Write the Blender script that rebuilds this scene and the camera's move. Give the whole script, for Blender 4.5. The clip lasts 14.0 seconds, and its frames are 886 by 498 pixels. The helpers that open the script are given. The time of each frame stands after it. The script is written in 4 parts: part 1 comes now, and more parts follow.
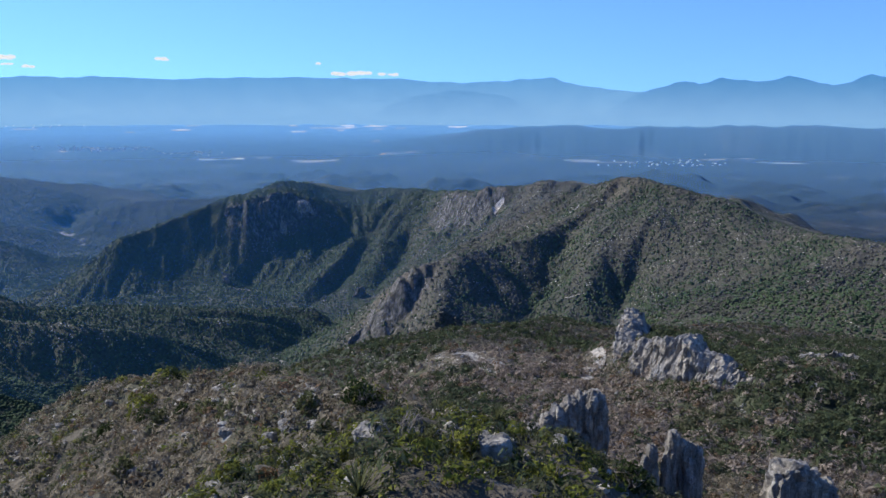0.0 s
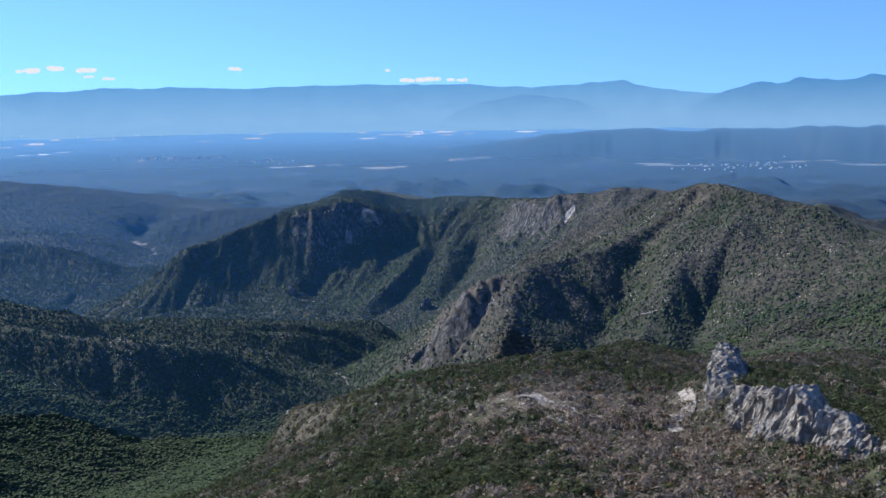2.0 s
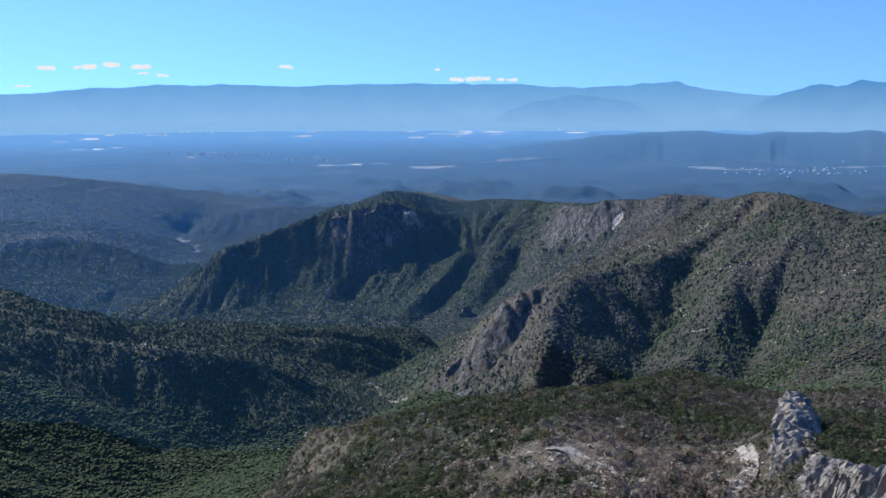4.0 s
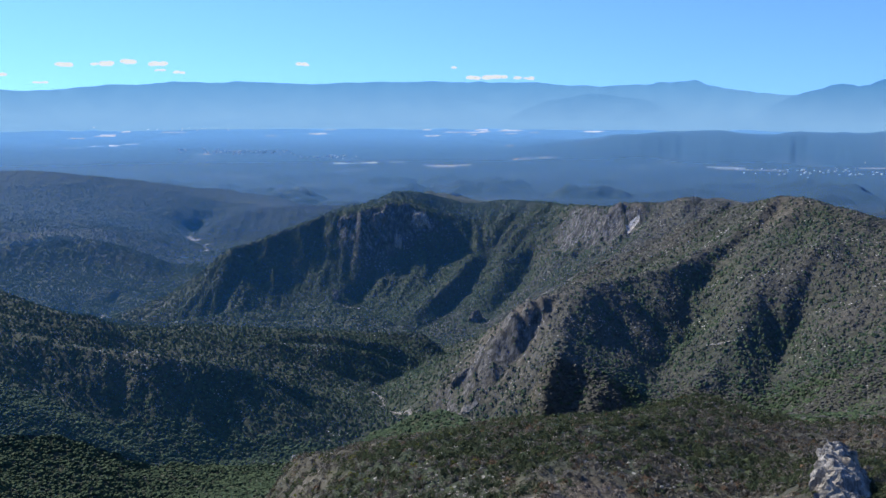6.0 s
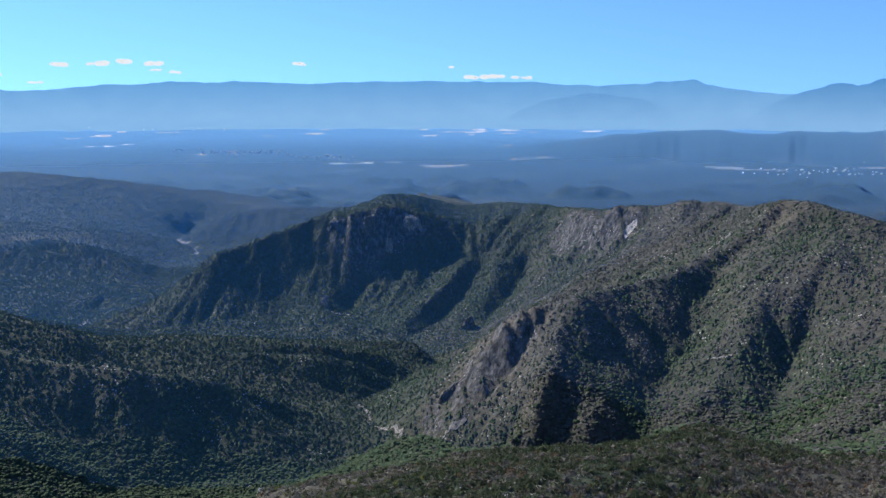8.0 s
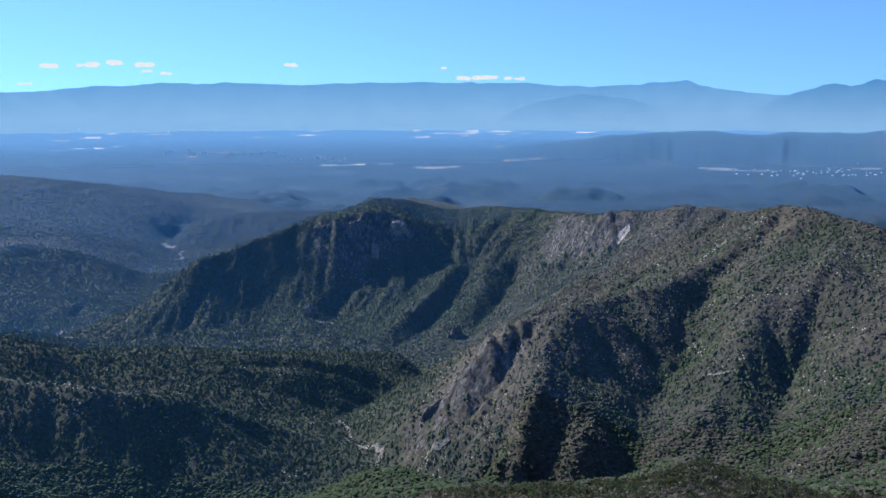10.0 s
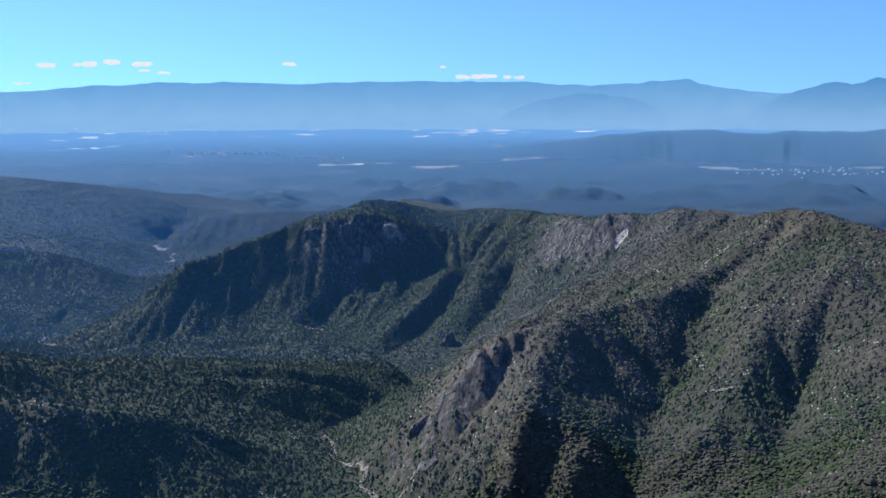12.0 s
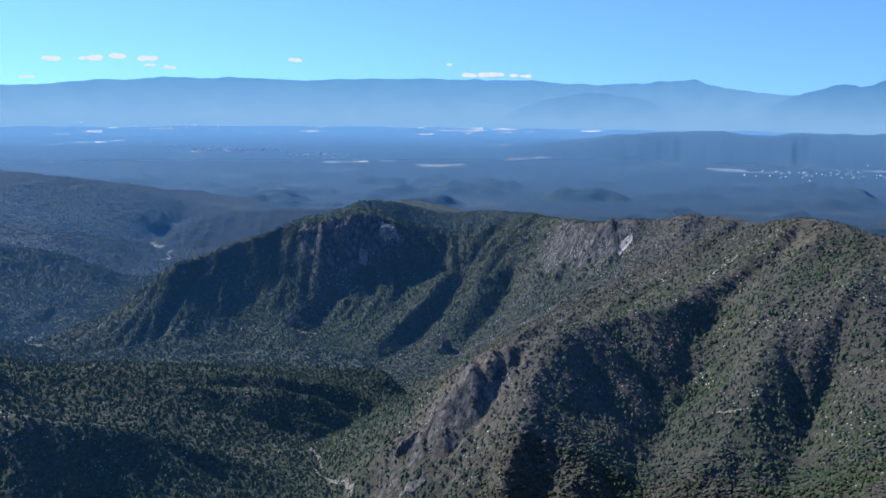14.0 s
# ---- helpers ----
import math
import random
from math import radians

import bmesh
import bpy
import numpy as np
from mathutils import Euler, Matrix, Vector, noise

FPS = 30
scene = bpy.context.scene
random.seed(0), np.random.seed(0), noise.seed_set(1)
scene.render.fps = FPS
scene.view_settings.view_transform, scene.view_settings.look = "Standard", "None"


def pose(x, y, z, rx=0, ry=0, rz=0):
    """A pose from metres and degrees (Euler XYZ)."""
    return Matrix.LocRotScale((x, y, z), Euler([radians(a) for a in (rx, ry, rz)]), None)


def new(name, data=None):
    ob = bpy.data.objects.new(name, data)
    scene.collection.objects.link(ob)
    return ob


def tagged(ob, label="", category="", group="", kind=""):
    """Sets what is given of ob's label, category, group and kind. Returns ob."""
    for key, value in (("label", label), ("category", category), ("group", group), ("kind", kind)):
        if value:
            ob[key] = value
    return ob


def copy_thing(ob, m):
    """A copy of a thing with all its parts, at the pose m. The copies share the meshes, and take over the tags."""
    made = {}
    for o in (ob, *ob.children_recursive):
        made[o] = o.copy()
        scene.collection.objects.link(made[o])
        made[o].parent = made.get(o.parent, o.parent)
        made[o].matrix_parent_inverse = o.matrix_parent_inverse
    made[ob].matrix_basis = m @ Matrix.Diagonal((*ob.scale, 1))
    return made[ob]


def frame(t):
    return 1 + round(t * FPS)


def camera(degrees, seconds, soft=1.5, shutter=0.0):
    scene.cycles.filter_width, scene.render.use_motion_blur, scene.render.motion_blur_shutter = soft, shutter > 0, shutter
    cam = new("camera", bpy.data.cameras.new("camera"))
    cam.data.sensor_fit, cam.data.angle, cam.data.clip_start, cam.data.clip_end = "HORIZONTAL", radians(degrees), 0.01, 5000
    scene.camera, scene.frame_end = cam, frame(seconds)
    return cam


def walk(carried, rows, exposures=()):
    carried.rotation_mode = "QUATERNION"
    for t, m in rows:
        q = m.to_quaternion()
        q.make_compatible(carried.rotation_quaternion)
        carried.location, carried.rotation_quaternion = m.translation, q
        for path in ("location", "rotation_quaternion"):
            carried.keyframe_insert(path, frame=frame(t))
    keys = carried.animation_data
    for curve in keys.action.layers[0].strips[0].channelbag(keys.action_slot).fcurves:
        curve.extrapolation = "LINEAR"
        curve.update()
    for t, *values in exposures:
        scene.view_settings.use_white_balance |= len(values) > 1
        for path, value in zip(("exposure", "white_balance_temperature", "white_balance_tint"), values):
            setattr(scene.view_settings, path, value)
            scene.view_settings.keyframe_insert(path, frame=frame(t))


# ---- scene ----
cam = camera(53.8, 14.0)
# seconds, eye x, y, z, heading, pitch, lean: a level straight flight towards the ridge
FLIGHT = (
    (0, -18.58, -75.37, 238.86, -8.94, -9.60, 0.12),
    (0.5, -17.69, -70.44, 238.98, -7.85, -9.42, -0.42),
    (1, -16.53, -64.82, 239.11, -6.71, -9.38, -0.81),
    (1.5, -15.15, -58.97, 239.10, -5.49, -9.31, -0.91),
    (2, -13.83, -53.44, 239.23, -4.30, -9.24, -0.84),
    (2.5, -12.46, -47.99, 239.33, -3.22, -9.15, -0.63),
    (3, -11.01, -42.50, 239.57, -2.32, -9.21, -0.50),
    (3.5, -9.60, -36.97, 239.74, -1.73, -9.23, -0.35),
    (4, -7.91, -31.32, 239.85, -1.16, -9.25, -0.21),
    (6.5, -1.41, -5.43, 239.92, -0.03, -9.39, 0.03),
    (7, 0.00, 0.00, 240.00, 0.00, -9.41, -0.00),
    (7.5, 1.34, 5.10, 240.20, -0.04, -9.42, 0.01),
    (8, 2.40, 10.00, 240.31, -0.19, -9.39, -0.01),
    (8.5, 3.67, 14.81, 240.47, -0.37, -9.36, -0.00),
    (11, 10.34, 40.16, 241.02, -0.62, -9.32, -0.11),
    (11.5, 11.76, 45.06, 241.06, -0.57, -9.34, -0.14),
    (12, 13.10, 50.05, 241.21, -0.57, -9.39, -0.18),
    (12.5, 14.56, 55.10, 241.21, -0.52, -9.41, -0.11),
    (13, 15.87, 60.24, 241.34, -0.49, -9.46, -0.03),
    (13.5, 16.84, 65.05, 241.35, -0.38, -9.49, 0.32),
    (14, 18.18, 70.03, 241.69, -0.24, -9.53, 0.51),
)
walk(cam, [(t, pose(x, y, z, 90 + p, 0, h) @ pose(0, 0, 0, 0, 0, r)) for t, x, y, z, h, p, r in FLIGHT],
     exposures=((0, 0.45, 6500, 10), (14, 0.45, 6500, 10)))


# ---- light: a clear winter sky, the sun ahead and to the west ----
SUN_HIGH, SUN_WEST = 37.0, 54.0
world = bpy.data.worlds.new("sky")
scene.world = world
world.use_nodes = True
wn = world.node_tree.nodes
sky = wn.new("ShaderNodeTexSky")
sky.sky_type = "NISHITA"
sky.sun_disc = False
sky.sun_elevation = radians(SUN_HIGH)
sky.sun_rotation = radians(-SUN_WEST)
sky.altitude, sky.air_density, sky.dust_density, sky.ozone_density = 1500, 1.0, 0.0, 1.6
aim, lift = wn.new("ShaderNodeTexCoord"), wn.new("ShaderNodeVectorMath")
lift.operation = "ADD"
lift.inputs[1].default_value = (0, 0, 0.12)
world.node_tree.links.new(aim.outputs["Generated"], lift.inputs[0])
world.node_tree.links.new(lift.outputs[0], sky.inputs[0])
tint = wn.new("ShaderNodeMix")
tint.data_type, tint.blend_type = "RGBA", "MULTIPLY"
tint.inputs[0].default_value, tint.inputs[7].default_value = 1.0, (0.42, 0.65, 1.02, 1)
world.node_tree.links.new(sky.outputs[0], tint.inputs[6])
world.node_tree.links.new(tint.outputs[2], wn["Background"].inputs[0])
wn["Background"].inputs[1].default_value = 0.175
sun = new("sun", bpy.data.lights.new("sun", "SUN"))
sun.data.energy, sun.data.angle, sun.data.color = 5.1, radians(0.53), (1.0, 0.95, 0.87)
sun.matrix_world = pose(0, 0, 600, 90 - SUN_HIGH, 0, 180 + SUN_WEST)


# ---- materials ----
def material(name, roughness=0.9):
    m = bpy.data.materials.new(name)
    m.use_nodes = True
    n = m.node_tree.nodes
    b = n["Principled BSDF"]
    b.inputs["Roughness"].default_value = roughness
    b.inputs["Specular IOR Level"].default_value = 0.25
    return m, n, m.node_tree.links, b


def grain(n, l, scale, detail=4.0, vector=None, rough_=0.55):
    t = n.new("ShaderNodeTexNoise")
    t.inputs["Scale"].default_value, t.inputs["Detail"].default_value, t.inputs["Roughness"].default_value = scale, detail, rough_
    if vector is not None:
        l.new(vector, t.inputs["Vector"])
    return t.outputs["Fac"]


def ramp(n, l, value, *stops):
    r = n.new("ShaderNodeValToRGB")
    e = r.color_ramp.elements
    while len(e) < len(stops):
        e.new(0.5)
    for k, (at, colour) in enumerate(stops):
        e[k].position, e[k].color = at, (*colour, 1) if len(colour) == 3 else colour
    l.new(value, r.inputs[0])
    return r.outputs[0]


def blend(n, l, fac, a, b, kind="MIX"):
    x = n.new("ShaderNodeMix")
    x.data_type, x.blend_type = "RGBA", kind
    for socket, v in ((x.inputs[0], fac), (x.inputs[6], a), (x.inputs[7], b)):
        if isinstance(v, (int, float)):
            socket.default_value = v
        elif isinstance(v, tuple):
            socket.default_value = (*v, 1)
        else:
            l.new(v, socket)
    return x.outputs[2]


def maths(n, l, kind, a, b=0.0):
    x = n.new("ShaderNodeMath")
    x.operation = kind
    for socket, v in ((x.inputs[0], a), (x.inputs[1], b)):
        if isinstance(v, (int, float)):
            socket.default_value = v
        else:
            l.new(v, socket)
    return x.outputs[0]


def relief(n, l, b, value, strength, distance):
    x = n.new("ShaderNodeBump")
    x.inputs["Strength"].default_value, x.inputs["Distance"].default_value = strength, distance
    l.new(value, x.inputs["Height"])
    l.new(x.outputs[0], b.inputs["Normal"])


def spots(n, l, scale, vector):
    v = n.new("ShaderNodeTexVoronoi")
    v.inputs["Scale"].default_value = scale
    l.new(vector, v.inputs["Vector"])
    return v


def ground_material():
    """Dry soil, leaf litter, grass and scrub, with pale limestone where the ground is steep."""
    m, n, l, b = material("ground", 0.95)
    place = n.new("ShaderNodeNewGeometry").outputs["Position"]
    wood = n.new("ShaderNodeAttribute")
    wood.attribute_name = "woods"
    bare = n.new("ShaderNodeAttribute")
    bare.attribute_name = "rock"
    broad, fine, tiny = grain(n, l, 0.035, 5, place), grain(n, l, 0.45, 5, place), grain(n, l, 2.4, 4, place)
    soil = ramp(n, l, broad, (0.35, (0.060, 0.051, 0.042)), (0.5, (0.125, 0.106, 0.086)), (0.66, (0.090, 0.090, 0.055)))
    soil = blend(n, l, 0.75, soil, ramp(n, l, fine, (0.34, (0.30, 0.30, 0.28)), (0.66, (1.3, 1.26, 1.2))), "MULTIPLY")
    floor = ramp(n, l, fine, (0.3, (0.016, 0.025, 0.015)), (0.7, (0.047, 0.060, 0.034)))
    drier = n.new("ShaderNodeAttribute")
    drier.attribute_name = "dry"
    straw = ramp(n, l, fine, (0.3, (0.036, 0.036, 0.029)), (0.7, (0.082, 0.080, 0.065)))
    tint = blend(n, l, wood.outputs["Fac"], soil, blend(n, l, drier.outputs["Fac"], floor, straw))
    stretch = n.new("ShaderNodeMapping")
    stretch.inputs["Scale"].default_value = (1, 1, 0.18)
    l.new(place, stretch.inputs["Vector"])
    seams = grain(n, l, 0.42, 6, stretch.outputs[0], 0.68)
    stone = ramp(n, l, seams, (0.40, (0.026, 0.026, 0.024)), (0.51, (0.066, 0.064, 0.059)), (0.66, (0.165, 0.158, 0.146)))
    edge = maths(n, l, "ADD", bare.outputs["Fac"], maths(n, l, "MULTIPLY", maths(n, l, "SUBTRACT", fine, 0.5), 1.1))
    tint = blend(n, l, ramp(n, l, edge, (0.42, (0, 0, 0)), (0.58, (1, 1, 1))), tint, stone)
    # loose pale stones lying about
    chips = spots(n, l, 0.55, place)
    chosen = maths(n, l, "MULTIPLY", ramp(n, l, chips.outputs["Distance"], (0.16, (1, 1, 1)), (0.26, (0, 0, 0))), ramp(n, l, grain(n, l, 0.06, 3, place), (0.5, (0, 0, 0)), (0.62, (1, 1, 1))))
    tint = blend(n, l, maths(n, l, "MULTIPLY", chosen, 0.8), tint, (0.40, 0.385, 0.35))
    l.new(tint, b.inputs["Base Color"])
    relief(n, l, b, maths(n, l, "ADD", fine, maths(n, l, "MULTIPLY", tiny, 0.4)), 0.9, 0.9)
    return m


def plain_material():
    """Dry scrub plain with patches of field, woods and pale tracks."""
    m, n, l, b = material("plain", 0.95)
    place = n.new("ShaderNodeNewGeometry").outputs["Position"]
    flat = n.new("ShaderNodeMapping")
    flat.inputs["Scale"].default_value = (1, 1, 0.2)
    l.new(place, flat.inputs["Vector"])
    place = flat.outputs[0]
    broad, fine = grain(n, l, 0.004, 6, place), grain(n, l, 0.08, 6, place, 0.7)
    tint = ramp(n, l, broad, (0.38, (0.014, 0.026, 0.018)), (0.58, (0.026, 0.037, 0.025)), (0.72, (0.105, 0.094, 0.070)))
    tint = blend(n, l, 0.8, tint, ramp(n, l, fine, (0.3, (0.35, 0.38, 0.4)), (0.7, (1.3, 1.25, 1.2))), "MULTIPLY")
    tops = grain(n, l, 0.45, 3, place, 0.6)
    tint = blend(n, l, 0.7, tint, ramp(n, l, tops, (0.35, (0.4, 0.42, 0.42)), (0.65, (1.5, 1.5, 1.4))), "MULTIPLY")
    l.new(tint, b.inputs["Base Color"])
    relief(n, l, b, maths(n, l, "ADD", fine, maths(n, l, "MULTIPLY", tops, 0.3)), 1.0, 5.0)
    return m


def leaf_material(name, dark, light, rough_scale=1.6, contrast=0.85, thin=0.35):
    """Foliage: every crown with a tone of its own, mottled by the leaves."""
    m, n, l, b = material(name, 0.85)
    b.inputs["Specular IOR Level"].default_value = 0.06
    g = n.new("ShaderNodeNewGeometry")
    tone = ramp(n, l, g.outputs["Random Per Island"], (0.0, dark), (1.0, light))
    mottle = grain(n, l, rough_scale, 3, g.outputs["Position"], 0.7)
    colour = blend(n, l, contrast, tone, ramp(n, l, mottle, (0.32, (0.35, 0.36, 0.34)), (0.68, (1.5, 1.5, 1.4))), "MULTIPLY")
    l.new(colour, b.inputs["Base Color"])
    if thin:
        glimmer, mix = n.new("ShaderNodeBsdfTranslucent"), n.new("ShaderNodeMixShader")
        l.new(colour, glimmer.inputs["Color"])
        mix.inputs[0].default_value = thin
        l.new(b.outputs[0], mix.inputs[1])
        l.new(glimmer.outputs[0], mix.inputs[2])
        l.new(mix.outputs[0], n["Material Output"].inputs["Surface"])
    relief(n, l, b, mottle, 0.8, 0.35)
    return m


def rock_material(pale=1.0):
    """Weathered grey limestone with dark water streaks and pale fresh faces."""
    m, n, l, b = material("limestone", 0.9)
    c = n.new("ShaderNodeTexCoord").outputs["Object"]
    tall = n.new("ShaderNodeMapping")
    tall.inputs["Scale"].default_value = (1, 1, 0.22)
    l.new(c, tall.inputs["Vector"])
    broad, streak, fine = grain(n, l, 0.28, 4, c), grain(n, l, 1.1, 5, tall.outputs[0], 0.65), grain(n, l, 4.5, 5, c, 0.7)
    tone = ramp(n, l, streak, (0.30, (0.06, 0.058, 0.055)), (0.48, (0.165, 0.16, 0.15)), (0.70, (0.36, 0.345, 0.315)))
    warm = ramp(n, l, broad, (0.35, (0.85 * pale, 0.86 * pale, 0.88 * pale)), (0.65, (1.08 * pale, 1.0 * pale, 0.88 * pale)))
    tone = blend(n, l, 1.0, tone, warm, "MULTIPLY")
    tone = blend(n, l, 0.7, tone, ramp(n, l, fine, (0.32, (0.45, 0.45, 0.45)), (0.62, (1.15, 1.15, 1.15))), "MULTIPLY")
    l.new(tone, b.inputs["Base Color"])
    relief(n, l, b, maths(n, l, "ADD", fine, streak), 0.8, 0.25)
    return m


def plain_paint(name, colour, roughness=0.95):
    m, n, l, b = material(name, roughness)
    v = grain(n, l, 0.02, 5, n.new("ShaderNodeNewGeometry").outputs["Position"])
    l.new(blend(n, l, 1.0, colour, ramp(n, l, v, (0.3, (0.75, 0.76, 0.78)), (0.7, (1.2, 1.2, 1.18))), "MULTIPLY"), b.inputs["Base Color"])
    return m


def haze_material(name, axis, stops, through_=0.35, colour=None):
    """Haze imitated by a mostly clear blue sheet. stops: how thick it is, by distance over the land (axis R) or by
    height (axis Z).
    """
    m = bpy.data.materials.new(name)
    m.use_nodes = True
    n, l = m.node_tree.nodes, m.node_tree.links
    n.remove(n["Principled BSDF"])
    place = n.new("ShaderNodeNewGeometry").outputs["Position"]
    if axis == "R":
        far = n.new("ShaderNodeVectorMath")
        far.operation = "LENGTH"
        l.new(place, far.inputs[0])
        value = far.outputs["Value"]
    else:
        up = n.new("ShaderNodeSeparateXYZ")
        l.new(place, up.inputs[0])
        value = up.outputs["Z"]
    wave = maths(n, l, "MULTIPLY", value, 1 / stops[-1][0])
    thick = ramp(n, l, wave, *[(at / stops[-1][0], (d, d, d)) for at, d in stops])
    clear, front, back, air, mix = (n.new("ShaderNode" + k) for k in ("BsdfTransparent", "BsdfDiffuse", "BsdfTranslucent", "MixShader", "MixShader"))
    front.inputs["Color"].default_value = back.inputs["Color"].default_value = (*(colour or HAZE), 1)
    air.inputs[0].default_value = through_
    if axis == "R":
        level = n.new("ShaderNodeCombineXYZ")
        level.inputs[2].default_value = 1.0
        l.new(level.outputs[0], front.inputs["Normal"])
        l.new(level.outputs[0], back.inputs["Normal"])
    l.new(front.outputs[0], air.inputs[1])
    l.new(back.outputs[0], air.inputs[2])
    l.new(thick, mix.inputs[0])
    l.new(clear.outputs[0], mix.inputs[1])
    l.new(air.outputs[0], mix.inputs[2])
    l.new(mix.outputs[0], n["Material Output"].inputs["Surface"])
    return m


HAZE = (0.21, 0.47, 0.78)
GROUND, PLAIN, ROCK = ground_material(), plain_material(), rock_material(1.25)
LEAVES = {
    "olive": leaf_material("olive_leaves", (0.056, 0.064, 0.040), (0.098, 0.102, 0.064)),
    "forest": leaf_material("forest_leaves", (0.035, 0.056, 0.031), (0.062, 0.088, 0.046), 0.5, 0.45, 0),
    "maquis": leaf_material("maquis_leaves", (0.050, 0.062, 0.038), (0.082, 0.092, 0.058), 0.5, 0.45, 0),
    "leafless": leaf_material("leafless_scrub", (0.054, 0.055, 0.048), (0.094, 0.093, 0.083), 0.5, 0.45, 0),
    "bright": leaf_material("bright_leaves", (0.085, 0.105, 0.022), (0.17, 0.175, 0.04)),
    "dry": leaf_material("dry_twigs", (0.15, 0.125, 0.108), (0.34, 0.285, 0.245), 2.4, 0.7),
    "oak": leaf_material("oak_leaves", (0.042, 0.057, 0.032), (0.092, 0.112, 0.062), 2.4, 0.7),
    "grey": leaf_material("grey_twigs", (0.100, 0.092, 0.080), (0.190, 0.174, 0.154), 2.4, 0.7),
    "pale": leaf_material("pale_twigs", (0.135, 0.115, 0.09), (0.30, 0.26, 0.205), 4.0),
    "rust": leaf_material("rusty_leaves", (0.10, 0.066, 0.045), (0.175, 0.118, 0.082)),
}


# ---- the lie of the land ----
# crests, ribs, brows, gullies and stream lines as short chains of (east, north, height)
LINES = []
# the main ridge, from its western foot over the peak and the saddle to the eastern top
LINES.append(((-262, 684, 64), (-236, 690, 76), (-215, 700, 92), (-200, 706, 105), (-186, 714, 119), (-169, 722, 124.5), (-147, 730, 131), (-126, 738, 136.5), (-106, 752, 145), (-94, 757, 149)))
LINES.append(((-94, 757, 149), (-63, 768, 155.5), (-45, 773, 164.5), (-18, 787, 160), (4, 797, 152), (25, 803, 146.5), (44, 803, 151.5), (63, 790, 154), (100, 745, 156), (106, 665, 163), (111, 622, 166.5), (120, 610, 171.5)))
LINES.append(((120, 610, 171.5), (140, 590, 173.5), (157, 565, 177.5), (172, 550, 181), (188, 530, 179.5), (192, 495, 187), (190, 470, 191), (196, 455, 192)))
LINES.append(((177, 452, 192.5), (192, 440, 190), (214, 415, 185), (228, 398, 183.5), (235, 388, 177), (237, 372, 170), (233, 337, 172.5), (245, 315, 173), (252, 295, 172.5), (330, 200, 160), (330, 20, 165)))
# hills behind it
LINES.append(((-24, 815, 159.5), (-11, 860, 154.5), (15, 925, 143), (32, 930, 139.5), (49, 930, 133)))
LINES.append(((353, 640, 157), (392, 660, 147.5), (424, 680, 129)))
LINES.append(((470, 760, 124.5), (498, 770, 123.5), (538, 790, 103.5)))
# brows of the cliffs under the peak and beside the landslip
LINES.append(((-99, 748, 143.5), (-78, 742, 150), (-60, 738, 152.5), (-42, 742, 156), (-23, 739, 152), (-9, 737, 147)))
LINES.append(((-100, 738, 133.5), (-77, 731, 139), (-59, 727, 137.5), (-39, 728, 128.5), (-22, 729, 135), (-10, 730, 132)))
LINES.append(((85, 727, 139.5), (98, 690, 150), (107, 642, 161), (113, 610, 165.5), (125, 598, 163.5)))
LINES.append(((73, 712, 128), (85, 686, 128), (98, 640, 134), (108, 600, 141.5), (117, 588, 148.5)))
# ribs on its near face
LINES.append(((-174, 718, 123), (-183, 694, 100.5), (-189, 664, 76.5)))
LINES.append(((-147, 730, 130.5), (-160, 708, 108), (-166, 684, 88), (-169, 664, 76.5)))
LINES.append(((-126, 738, 136), (-133, 714, 111.5), (-141, 690, 90.5), (-144, 664, 75.5)))
LINES.append(((-94, 757, 148), (-95, 738, 129), (-90, 712, 107), (-90, 690, 92.5), (-89, 645, 82)))
LINES.append(((-37, 728, 126), (-40, 708, 108), (-37, 692, 94), (-41, 668, 83), (-48, 645, 78)))
LINES.append(((24, 712, 120), (11, 674, 106.5), (2, 650, 102), (-15, 637, 93), (-30, 622, 84.5), (-42, 605, 79.5)))
LINES.append(((54, 702, 117.5), (39, 662, 101), (27, 632, 92.5), (22, 615, 84.5), (15, 590, 79.5)))
LINES.append(((129, 590, 156.5), (118, 572, 146), (105, 560, 136.5), (90, 548, 130), (76, 535, 124), (60, 520, 118.5)))
LINES.append(((167, 552, 174), (153, 530, 163), (136, 505, 155.5), (118, 480, 150.5), (106, 460, 148.5)))
# gullies between them
LINES.append(((-162, 722, 114), (-175, 696, 91.5), (-181, 668, 74.5)))
LINES.append(((-136, 731, 121.5), (-147, 700, 97), (-154, 666, 75)))
LINES.append(((-110, 746, 132.5), (-114, 714, 107), (-120, 687, 87), (-121, 664, 75.5)))
LINES.append(((-61, 738, 124.5), (-62, 718, 106), (-66, 696, 84.5), (-70, 668, 78)))
LINES.append(((13, 732, 118.5), (-6, 696, 101.5), (-18, 680, 92.5), (-32, 658, 81.5), (-44, 637, 77.5), (-52, 620, 78.5)))
LINES.append(((42, 726, 117.5), (24, 682, 100.5), (8, 648, 88), (-11, 618, 80), (-28, 596, 76.5)))
LINES.append(((73, 702, 109), (56, 664, 96.5), (42, 632, 88.5), (30, 590, 83), (5, 560, 80)))
LINES.append(((114, 602, 140.5), (99, 585, 129.5), (79, 565, 120.5), (63, 550, 114.5), (20, 525, 90)))
LINES.append(((141, 562, 161), (128, 535, 149.5), (114, 512, 142), (80, 495, 110)))
